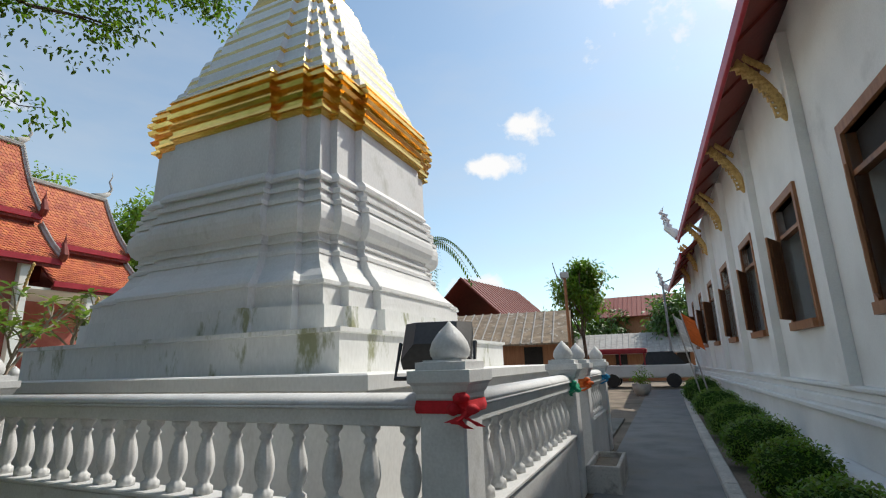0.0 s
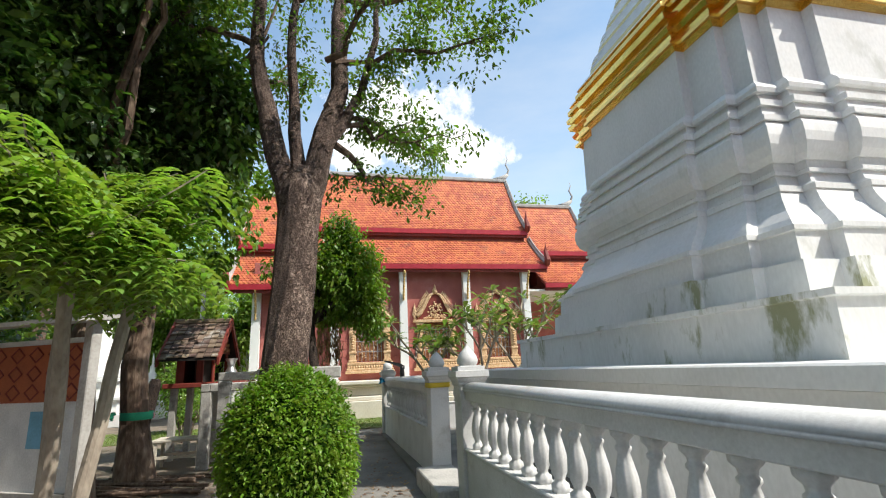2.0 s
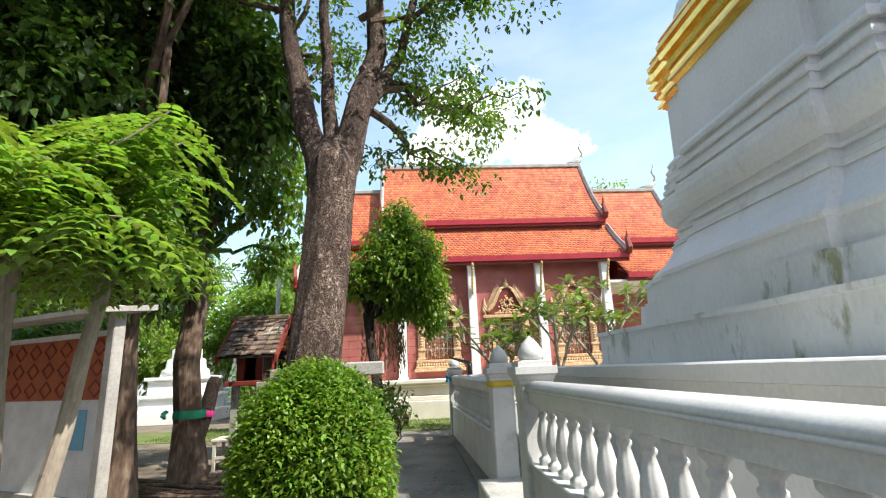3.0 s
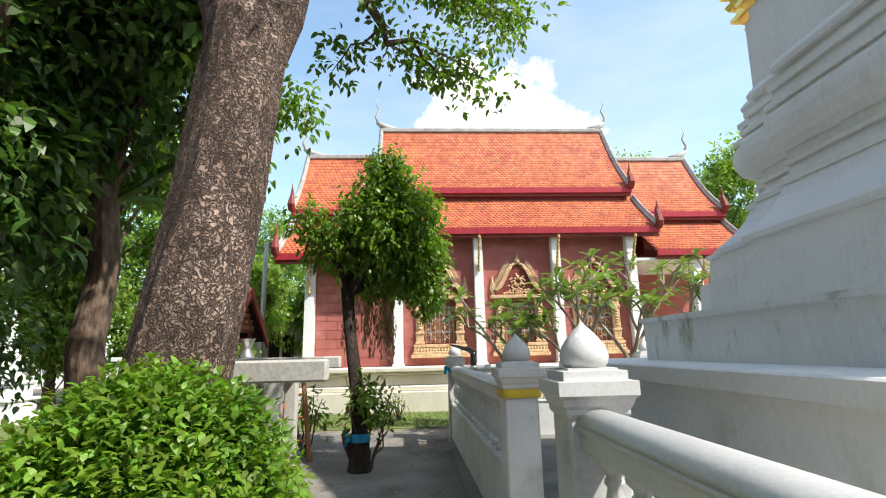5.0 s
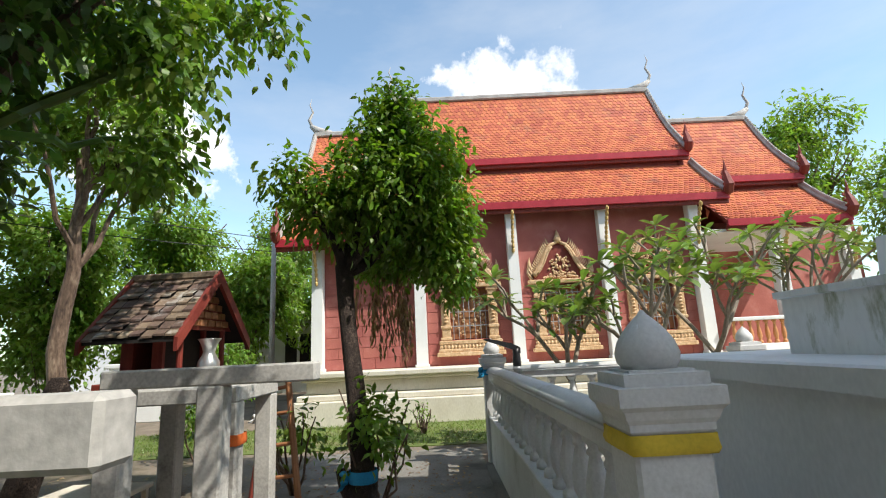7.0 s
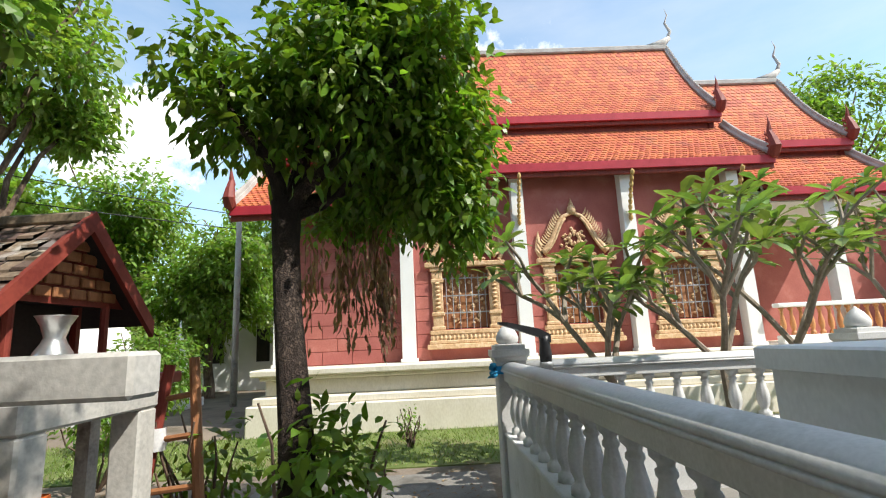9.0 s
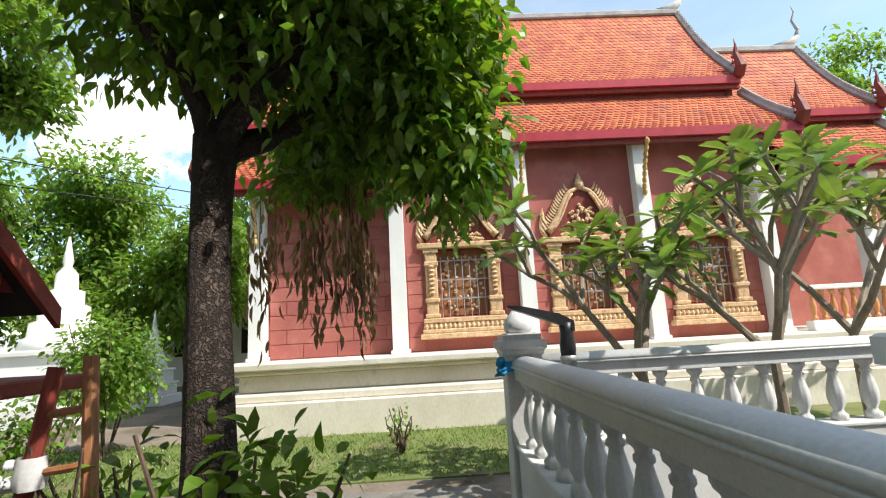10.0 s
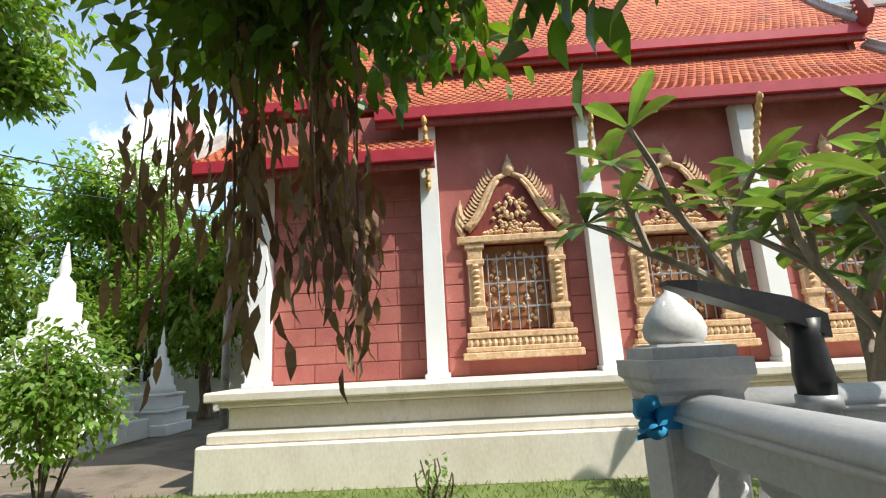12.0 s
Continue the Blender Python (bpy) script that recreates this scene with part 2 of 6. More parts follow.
FLAKY = bark_mat("flaky_trunk_bark", (0.062, 0.040, 0.031), (0.20, 0.135, 0.105), (0.52, 0.385, 0.31), 37.0, 1.0)
DUSKY = bark_mat("dark_furrowed_bark", (0.028, 0.019, 0.015), (0.065, 0.044, 0.034), (0.13, 0.093, 0.072), 34.0, 0.8)
SMOOTHBARK = material("pale_bark", [(0.3, (0.18, 0.14, 0.11)), (0.65, (0.40, 0.34, 0.27))], 6, 0.85, 0.5, 40, stretch=(1, 1, 0.5), bdist=0.02)
WOOD = material("brown_shutter_wood", [(0.3, (0.22, 0.085, 0.035)), (0.6, (0.36, 0.16, 0.07))], 3, 0.55, 0.15, 40, stretch=(6, 6, 0.6))
# near-black that paints the shade of unlit rooms, openings and undersides
DARK = material("painted_interior_shade", [(0.3, (0.012, 0.010, 0.010)), (0.6, (0.03, 0.025, 0.022))], 3, 0.8, 0)
BLACK = material("black_plastic", [(0.3, (0.012, 0.012, 0.014)), (0.6, (0.03, 0.03, 0.032))], 5, 0.4, 0.05)
GREY = material("grey_metal_pipe", [(0.3, (0.26, 0.27, 0.28)), (0.6, (0.42, 0.43, 0.44))], 5, 0.45, 0.1, metal=0.3)
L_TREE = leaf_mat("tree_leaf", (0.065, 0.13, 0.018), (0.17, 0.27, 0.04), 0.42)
# leaf greens with light put in: L_LIT raised as if sunlit, L_DARK lowered as if shaded
L_LIT = leaf_mat("sun_tinted_tree_leaf", (0.11, 0.19, 0.03), (0.25, 0.35, 0.07), 0.45)
L_DARK = leaf_mat("dark_shaded_leaf", (0.035, 0.078, 0.018), (0.11, 0.19, 0.04), 0.32)
L_LIGHT = leaf_mat("light_feathery_leaf", (0.10, 0.19, 0.03), (0.25, 0.35, 0.07), 0.45)
L_BUSH = leaf_mat("clipped_bush_leaf", (0.09, 0.18, 0.016), (0.25, 0.37, 0.05), 0.4)
L_MANGO = leaf_mat("glossy_leaf", (0.06, 0.13, 0.014), (0.19, 0.29, 0.035), 0.4)
L_FRANGI = leaf_mat("broad_leaf", (0.055, 0.105, 0.025), (0.20, 0.27, 0.07), 0.35)
L_DEAD = leaf_mat("withered_brown_leaf", (0.12, 0.07, 0.04), (0.34, 0.22, 0.13), 0.2, rough=0.8)
L_GRASS = leaf_mat("grass_blade", (0.10, 0.15, 0.03), (0.22, 0.28, 0.08), 0.3)


def cloth(name, c):
    return material(name, [(0.3, tuple(v * 0.7 for v in c)), (0.6, c)], 5, 0.8, 0.3, 60)


RIB_RED, RIB_YEL, RIB_BLUE = cloth("red_gauze", (0.6, 0.02, 0.03)), cloth("yellow_ribbon_cloth", (0.72, 0.52, 0.05)), cloth("blue_ribbon_cloth", (0.03, 0.30, 0.55))
RIB_GREEN, RIB_ORANGE, RIB_WHITE = cloth("green_ribbon_cloth", (0.03, 0.36, 0.20)), cloth("orange_ribbon_cloth", (0.75, 0.16, 0.03)), cloth("white_ribbon_cloth", (0.75, 0.75, 0.75))
RIB_PINK = cloth("pink_cloth", (0.55, 0.03, 0.20))


# ---- mesh helpers ----
class Shape:
    """Collects vertices and faces for one mesh."""

    def __init__(self):
        self.v, self.f = [], []

    def add(self, v, f):
        k = len(self.v)
        self.v += [tuple(p) for p in v]
        self.f += [tuple(i + k for i in q) for q in f]
        return self

    def box(self, x0, x1, y0, y1, z0, z1, bevel=0.0):
        if bevel <= 0:
            v = [(x, y, z) for z in (z0, z1) for y in (y0, y1) for x in (x0, x1)]
            return self.add(v, [(0, 2, 3, 1), (4, 5, 7, 6), (0, 1, 5, 4), (2, 6, 7, 3), (0, 4, 6, 2), (1, 3, 7, 5)])
        b = bevel
        ring = lambda d, z: [(x0 + d, y0 + b if d == 0 else y0 + d, z), ]
        pts = []
        for z, d in ((z0, b), (z0 + b, 0), (z1 - b, 0), (z1, b)):
            pts.append([(x0 + d + (b if d == 0 else 0), y0 + d, z), (x1 - d - (b if d == 0 else 0), y0 + d, z),
                        (x1 - d, y0 + d + (b if d == 0 else 0), z), (x1 - d, y1 - d - (b if d == 0 else 0), z),
                        (x1 - d - (b if d == 0 else 0), y1 - d, z), (x0 + d + (b if d == 0 else 0), y1 - d, z),
                        (x0 + d, y1 - d - (b if d == 0 else 0), z), (x0 + d, y0 + d + (b if d == 0 else 0), z)])
        return self.loft(pts)

    def loft(self, rings, close=True):
        """Skins rings of equal length."""
        n = len(rings[0])
        v = [p for r in rings for p in r]
        f = [(k * n + i, k * n + (i + 1) % n, (k + 1) * n + (i + 1) % n, (k + 1) * n + i) for k in range(len(rings) - 1) for i in range(n)]
        if close:
            f += [tuple(range(n - 1, -1, -1)), tuple((len(rings) - 1) * n + i for i in range(n))]
        return self.add(v, f)

    def lathe(self, prof, x=0, y=0, z=0, seg=14, squash=1.0, twist=0.0, lobes=0, depth=0.0):
        rings = []
        for k, (r, h) in enumerate(prof):
            ring = []
            for i in range(seg):
                a = 2 * math.pi * i / seg
                q = r * (1 + depth * math.cos(lobes * a + twist * h)) if lobes else r
                ring.append((x + q * math.cos(a), y + q * math.sin(a) * squash, z + h))
            rings.append(ring)
        return self.loft(rings)

    def tube(self, pts, radii, seg=8, rough=0.0, rng=None):
        """A tapered tube along points."""
        pts = [Vector(p) for p in pts]
        rings = []
        for k, p in enumerate(pts):
            d = (pts[min(k + 1, len(pts) - 1)] - pts[max(k - 1, 0)]).normalized()
            a = d.cross(Vector((0.13, 0.97, 0.2))).normalized()
            b = d.cross(a)
            r = radii[k] if not isinstance(radii, (int, float)) else radii
            ring = []
            for i in range(seg):
                t = 2 * math.pi * i / seg
                q = r * (1 + (rng.uniform(-rough, rough) if rng else 0))
                ring.append(tuple(p + (a * math.cos(t) + b * math.sin(t)) * q))
            rings.append(ring)
        return self.loft(rings)

    def leaf(self, p, way, up, length, width, fold=0.25):
        """A pointed oval leaf, bent along its length."""
        p, way, up = Vector(p), Vector(way).normalized(), Vector(up)
        side = way.cross(up)
        side = side.normalized() if side.length > 1e-4 else Vector((1, 0, 0))
        nrm = side.cross(way)
        a = p + way * length * 0.28 + nrm * width * fold * 0.5
        b = p + way * length * 0.64 + nrm * width * fold * 0.3
        tip = p + way * length - nrm * length * 0.16
        return self.add([p, a + side * width * 0.46, a - side * width * 0.46, b + side * width * 0.40, b - side * width * 0.40, tip], [(0, 1, 2), (1, 3, 4, 2), (3, 5, 4)])

    def mesh(self, name, mat, smooth=False):
        me = bpy.data.meshes.new(name)
        me.from_pydata(self.v, [], self.f)
        me.materials.append(mat)
        if smooth:
            me.polygons.foreach_set("use_smooth", [True] * len(me.polygons))
        me.update()
        return me


def part(name, shape, mat, parent=None, label="", at=(0, 0, 0), smooth=False):
    """One mesh object under a thing or a part."""
    me = shape if isinstance(shape, bpy.types.Mesh) else shape.mesh(name, mat, smooth)
    ob = new(name, me)
    ob.location = at
    if parent is not None:
        ob.parent = parent
    if label:
        ob["label"] = label
    return ob


def thing(name, label, category, at=(0, 0, 0), group="", kind=""):
    ob = new(name)
    ob.location = at
    ob.empty_display_size = 0.2
    return tagged(ob, label, category, group, kind)


def single(name, shape, mat, label, category="", group="", kind="", at=(0, 0, 0), smooth=False):
    return tagged(part(name, shape, mat, None, "", at, smooth), label, category, group, kind)


def smooth_path(a, b, n, wob, rng):
    a, b = Vector(a), Vector(b)
    return [a.lerp(b, k / n) + (Vector((rng.uniform(-wob, wob), rng.uniform(-wob, wob), rng.uniform(-wob, wob))) if 0 < k < n else Vector()) for k in range(n + 1)]


# ---- ground ----
g = Shape()
g.add([(-900, -900, 0), (900, -900, 0), (900, 900, 0), (-900, 900, 0)], [(0, 1, 2, 3)])
single("ground", g, SOIL, "bare dry earth with leaf litter", "ground", kind="structure")
g = Shape()
g.box(-0.78, 0.42, -12, 24, -0.1, 0.012)
single("path", g, ASPHALT, "grey asphalt footpath beside the white hall", "path", kind="structure")
g = Shape()
g.box(-12.6, -0.78, -0.2, 2.15, -0.1, 0.008)
single("pavement", g, PAVE, "worn grey concrete pavement in front of the balustrade", "pavement", kind="structure")
g = Shape()
g.box(-11.45, -0.95, 2.15, 12.2, -0.1, 0.05)
single("pavement_court", g, PAVE, "concrete court inside the balustrade", "pavement", kind="structure")
g = Shape()
g.box(-15.3, -12.9, -9, 16, -0.1, 0.015)
single("lawn", g, LAWN, "strip of thin sunlit lawn before the red temple", "lawn", kind="structure")
g = Shape()
rng = random.Random(5)
for k in range(9000):
    x, y = rng.uniform(-15.25, -12.95), rng.uniform(-4.5, 4.5)
    a = rng.uniform(0, 6.3)
    g.leaf((x, y, 0.012), (math.cos(a) * 0.5, math.sin(a) * 0.5, 0.8), (math.sin(a), math.cos(a), 0.3), rng.uniform(0.03, 0.075), 0.012)
single("grass", g, L_GRASS, "short tufts of sunlit grass", "grass", kind="stuff")
g = Shape()
for k in range(12):
    g.box(0.42, 0.56, -6 + k * 2.4, -6 + k * 2.4 + 2.38, -0.05, 0.10, 0.015)
g2 = Shape().box(1.35, 2.2, -8, 26, -0.05, 0.03)
single("apron", g2, MORTAR, "pale paved apron along the foot of the white hall", "apron", kind="structure")
single("kerb", g, CONCRETE, "low concrete kerb along the footpath", "kerb", kind="structure")


# ---- balustrade round the stupa ----
RY, RX = 2.41, -0.965
BAL = [(0.052, 0), (0.052, 0.05), (0.034, 0.065), (0.030, 0.085), (0.046, 0.13), (0.054, 0.19), (0.050, 0.25), (0.036, 0.32), (0.026, 0.37),
       (0.036, 0.385), (0.036, 0.40), (0.027, 0.41), (0.030, 0.43), (0.050, 0.455), (0.052, 0.49)]
bal_shape = Shape().lathe([(r, h * 0.867) for r, h in BAL], seg=24, lobes=8, depth=0.07)
bal_mesh = bal_shape.mesh("baluster", RAILW, True)
Z0, Z1, ZB = 0.60, 1.025, 0.085       # foot and head of the balusters, height of the beam


def bud(parent, x, y, z, r=0.105):
    """A lotus-bud finial with petals."""
    s = Shape().lathe([(r * 0.75, 0), (r * 0.95, 0.025), (r * 1.0, 0.055), (r * 0.88, 0.095), (r * 0.64, 0.132), (r * 0.38, 0.163), (r * 0.15, 0.185), (0.005, 0.20)], x, y, z, 16)
    f = part("finial", s, RAILW, parent, "white lotus-bud finial", smooth=True)
    for k in range(4):
        a = math.pi / 4 + k * math.pi / 2
        cx, cy = x + math.cos(a) * r * 0.50, y + math.sin(a) * r * 0.50
        part("petal", Shape().lathe([(r * 0.38, 0.0), (r * 0.50, 0.045), (r * 0.40, 0.09), (r * 0.18, 0.125), (0.004, 0.15)], cx, cy, z, 8), RAILW, f, smooth=True)


def post(x, y, label):
    p = thing("balustrade_post", label, "post", (x, y, 0), "posts of the balustrade")
    part("shaft", Shape().box(-0.12, 0.12, -0.12, 0.12, 0, 1.16, 0.012), RAILW, p)
    s = Shape()
    prof = [(0.122, 1.15), (0.132, 1.165), (0.132, 1.185), (0.142, 1.20), (0.15, 1.225), (0.165, 1.24), (0.165, 1.295), (0.134, 1.297), (0.134, 1.335), (0.105, 1.337), (0.105, 1.345)]
    s.loft([[(-r, -r, z), (r, -r, z), (r, r, z), (-r, r, z)] for r, z in prof])
    part("cap", s, RAILW, p, "moulded square cap")
    bud(p, 0, 0, 1.34)
    return p


def ribbon(x, y, z, r, mat, label, h=0.05, tails=2, seed=1, square=True, name="ribbon"):
    """A cloth band tied round a post or trunk, with a bow and loose tails."""
    rg = random.Random(seed)
    t = thing(name, label, "ribbon", (x, y, z))
    s = Shape()
    n = 24
    rings = []
    for dz, dr in ((-h, 0.004), (-h * 0.4, 0.012), (h * 0.2, 0.008), (h, 0.005)):
        ring = []
        for i in range(n):
            a = 2 * math.pi * i / n
            q = (r / max(abs(math.cos(a)), abs(math.sin(a))) if square else r) + dr + rg.uniform(0, 0.006)
            ring.append((q * math.cos(a), q * math.sin(a), dz))
        rings.append(ring)
    s.loft(rings, False)
    part("band", s, mat, t, smooth=True)
    s = Shape()
    for k in range(tails):
        a = rg.uniform(-1.0, 0.2)
        b = Vector((r * 0.9, -r * 1.1, 0))
        w, ln = rg.uniform(0.012, 0.024), rg.uniform(0.04, 0.09)
        side = Vector((math.cos(a), math.sin(a), 0))
        pts = [b + Vector((0.02 * k + 0.05 * math.sin(j * 0.9 + k), -0.02 * j * 0.5, -ln * j / 5)) for j in range(6)]
        for j in range(5):
            wa, wb = w * (0.6 + 0.2 * j), w * (0.6 + 0.2 * (j + 1))
            s.add([pts[j] - side * wa, pts[j] + side * wa, pts[j + 1] + side * wb, pts[j + 1] - side * wb], [(0, 1, 2, 3)])
    if tails:
        part("tail", s, mat, t)
    if tails == 0:
        return t
    s = Shape()
    for k in range(5):
        a = rg.uniform(0, 6.28)
        c = Vector((r * 0.95 + 0.05 * math.cos(a), -r * 1.1 - 0.02, 0.045 * math.sin(a)))
        s.lathe([(0.006, -0.022), (0.026, -0.01), (0.028, 0.008), (0.012, 0.024)], c.x, c.y, c.z, 9, lobes=4, depth=0.3)
    part("bow", s, mat, t, smooth=True)
    return t


def rail_run(x0, y0, x1, y1, label, n):
    """A run of balustrade between two posts: plinth, coping, balusters."""
    L = math.hypot(x1 - x0, y1 - y0)
    a = math.atan2(y1 - y0, x1 - x0)
    t = thing("balustrade", label, "balustrade", (x0, y0, 0))
    t.rotation_euler = (0, 0, a)
    part("plinth", Shape().box(0.115, L - 0.115, -0.085, 0.085, 0.0, Z0 - 0.03, 0.01), RAILW, t, "plain plastered plinth")
    part("base_rail", Shape().box(0.115, L - 0.115, -0.10, 0.10, Z0 - 0.03, Z0, 0.008), RAILW, t)
    part("beam", Shape().box(0.115, L - 0.115, -0.075, 0.075, Z1, Z1 + ZB, 0.006), RAILW, t)
    s = Shape()
    ring = [(-0.10, 0), (0.10, 0), (0.10, 0.014), (0.09, 0.018)] + [(0.092 * math.cos(a * math.pi / 12), 0.018 + 0.058 * math.sin(a * math.pi / 12)) for a in range(13)] + [(-0.09, 0.018), (-0.10, 0.014)]
    s.loft([[(u, v, Z1 + ZB + w) for v, w in ring] for u in (0.10, L - 0.10)])
    cop = part("coping", s, RAILW, t, "rounded coping rail", smooth=True)
    cop.data.polygons.foreach_set("use_smooth", [len(p_.vertices) == 4 for p_ in cop.data.polygons])
    for k in range(n):
        part("baluster", bal_mesh, RAILW, t, at=(0.115 + (L - 0.23) * (k + 0.5) / n, 0, Z0))
    return t


P1X, P2X, P3X, P3Y = -5.255, -6.75, -11.53, 2.31
Q1Y, Q2Y, Q3Y = 5.50, 6.40, 8.3
post(RX, RY, "white corner post with lotus finial tied with red gauze")
post(P1X, RY, "sunlit white post with lotus finial beside the entrance")
post(P2X, RY, "white post with lotus finial and a yellow ribbon")
post(P3X, P3Y, "white corner post with lotus finial and a blue ribbon")
post(RX, Q1Y, "white post with lotus finial and a green ribbon")
post(RX, Q2Y, "white post with lotus finial and an orange ribbon")
post(RX, Q3Y, "white post with lotus finial and a pale blue ribbon")
post(P3X, 5.6, "white post with lotus finial")
rail_run(P1X, RY, RX, RY, "white balustrade with turned balusters on a plinth", 17)
rail_run(P3X, P3Y, P2X, RY, "white balustrade with shaded turned balusters", 19)
rail_run(RX, RY, RX, Q1Y, "white balustrade with sunlit turned balusters", 13)
rail_run(RX, Q2Y, RX, Q3Y, "white balustrade beyond the side entrance", 8)
rail_run(P3X, P3Y, P3X, 5.6, "white balustrade along the far side", 12)
ribbon(RX, RY, 1.125, 0.128, RIB_RED, "red gauze ribbon tied round the post", 0.03, 4, 3)
ribbon(P2X, RY, 1.125, 0.125, RIB_YEL, "yellow cloth ribbon tied round the post", 0.03, 0, 4)
ribbon(P3X, P3Y, 1.12, 0.125, RIB_BLUE, "blue cloth ribbon tied round the post", 0.035, 2, 5)
ribbon(RX, Q1Y, 1.06, 0.12, RIB_GREEN, "green cloth ribbon tied round the post", 0.03, 2, 6)
ribbon(RX, Q2Y, 1.06, 0.12, RIB_ORANGE, "orange cloth ribbon tied round the post", 0.05, 2, 7)
ribbon(RX, Q3Y, 1.06, 0.12, RIB_BLUE, "pale blue ribbon tied round the post", 0.03, 1, 8)
s = Shape()
s.box(P2X + 0.12, P1X - 0.12, RY - 0.32, RY + 0.12, 0, 0.20, 0.012)
single("entrance_step", s, CONCRETE, "low concrete step in the balustrade opening", "step")
s = Shape()
s.box(-0.93, -0.62, 5.62, 6.25, 0, 0.17, 0.012)
single("entrance_step", s, CONCRETE, "low concrete step at the side opening", "step")
planter = thing("planter_box", "grey concrete planter box beside the path", "planter", (-0.68, 6.05, 0))
for q, b in (("side", (-0.17, 0.17, -0.45, -0.41)), ("side", (-0.17, 0.17, 0.41, 0.45)), ("side", (-0.17, -0.13, -0.41, 0.41)), ("side", (0.13, 0.17, -0.41, 0.41))):
    part(q, Shape().box(*b, 0.0, 0.27, 0.008), CONCRETE, planter)
part("soil", Shape().box(-0.13, 0.13, -0.41, 0.41, 0.02, 0.21), SOIL, planter, "dry soil")


# ---- stupa ----
SX, SY = -6.10, 7.44
stupa = thing("stupa", "tall white redented stupa with gilded upper mouldings", "stupa", (SX, SY, 0))


def redent(c, d=0.13, a=0.51, b=0.75):
    """Plan of a square with twice-stepped corners; c is the half-width at the inmost corner."""
    h = c + 2 * d
    A, B = h * a, h * b
    q = [(h, -A), (h, A), (h - d, A), (h - d, B), (c, B), (c, c), (B, c), (B, h - d), (A, h - d), (A, h)]
    pts = []
    for k in range(4):
        for x, y in q[1:] if k else q[1:]:
            for _ in range(k):
                x, y = -y, x
            pts.append((x, y))
    return pts


def tier(name, prof, mat, label="", d=0.13):
    part(name, Shape().loft([[(x * 1.04 - 0.17, y, z) for x, y in redent(c * 0.985, d)] for c, z in prof]), mat, stupa, label)


def square(name, prof, mat, label="", ox=0.0, oy=0.0):
    part(name, Shape().loft([[(ox - r, oy - r, z), (ox + r, oy - r, z), (ox + r, oy + r, z), (ox - r, oy + r, z)] for r, z in prof]), mat, stupa, label)


square("lower_platform", [(3.89, 0.05), (3.89, 1.12), (3.95, 1.13), (3.95, 1.255), (3.93, 1.27)], STUPA, "plain white platform", -0.13, 0.21)
square("upper_platform", [(2.96, 1.27), (2.96, 1.70), (3.00, 1.71), (3.00, 1.76)], MOSSY, "white platform with mossy streaks under its edge")
tier("base_block", [(2.43, 1.76), (2.41, 2.12)], MOSSY)
tier("base_block", [(2.33, 2.12), (2.31, 2.40), (2.34, 2.41), (2.34, 2.46)], STUPA)
tier("bell_moulding", [(2.30, 2.46), (2.24, 2.54), (2.12, 2.66), (2.02, 2.80), (1.97, 2.92)], STUPA)
tier("band", [(1.99, 2.92), (1.99, 2.98), (1.92, 3.02), (1.89, 3.12)], STUPA)
tier("band", [(1.93, 3.12), (1.93, 3.16), (1.90, 3.18), (1.90, 3.26)], STUPA)
tier("round_moulding", [(1.93, 3.26), (1.99, 3.32), (2.03, 3.42), (2.04, 3.52), (2.03, 3.62), (1.98, 3.70)], STUPA)
tier("band", [(2.02, 3.70), (2.02, 3.76), (1.95, 3.80), (1.93, 3.90)], STUPA)
tier("band", [(1.97, 3.90), (1.97, 3.97), (1.88, 4.01), (1.86, 4.10)], STUPA)
tier("band", [(1.92, 4.10), (1.93, 4.15), (1.90, 4.20), (1.83, 4.27)], STUPA)
tier("body", [(1.82, 4.27), (1.80, 5.20)], STUPA, "plain white body")
gz = 5.20
for k, (c0, c1, h) in enumerate([(1.81, 1.85, 0.07), (1.90, 1.90, 0.05), (1.84, 1.86, 0.12), (1.90, 1.93, 0.07), (1.88, 1.88, 0.12), (1.95, 1.97, 0.08), (1.90, 1.90, 0.08),
                                 (1.98, 1.98, 0.07), (1.92, 1.92, 0.08), (1.95, 1.90, 0.08)]):
    tier("gilded_band", [(c0, gz), (c1, gz + h)], GOLD, "gilded moulding")
    gz += h
c = 1.86
for k in range(22):
    h = 0.10 if k % 3 else 0.20
    c -= 0.03 if k % 3 else 0.10
    gilt = k % 3 == 1 or k > 17
    tier("stepped_tier", [(c + 0.03, gz), (c, gz + h)], GOLD if gilt else STUPA, "gilded moulding" if gilt else "", d=0.11)
    gz += h
part("spire", Shape().lathe([(c * 1.0, 0), (c * 1.05, 0.2), (c * 0.7, 0.9), (c * 0.45, 1.1), (c * 0.3, 2.4), (0.05, 4.0), (0.01, 4.6)], 0, 0, gz, 20), GOLD, stupa, "gilded bell and spire", smooth=True)


# ---- red temple ----
WX = -16.2                      # face of the wall
PT = 1.06                       # top of the podium
podium = thing("temple_podium", "cream plastered podium with moulded courses under the temple", "podium", (0, 0, 0))
for name, front, side, z0, z1 in (("footing", -15.22, -1.44, 0.0, 0.50), ("lower_course", -15.30, -1.36, 0.50, 0.62), ("waist", -15.52, -1.22, 0.62, 0.88), ("lip", -15.42, -1.30, 0.88, 0.95), ("top_slab", -15.30, -1.42, 0.95, PT)):
    part(name, Shape().box(-22, front, side, 14.0, z0, z1, 0.02), PODIUM, podium)

temple = thing("temple", "red-walled temple with tiered orange tile roof", "temple", (0, 0, 0))
WT = 4.75
WINY = [2.28, 4.42, 6.53]
OW, OZ0, OZ1 = 0.43, 1.62, 2.78     # half-width, sill and head of a window opening
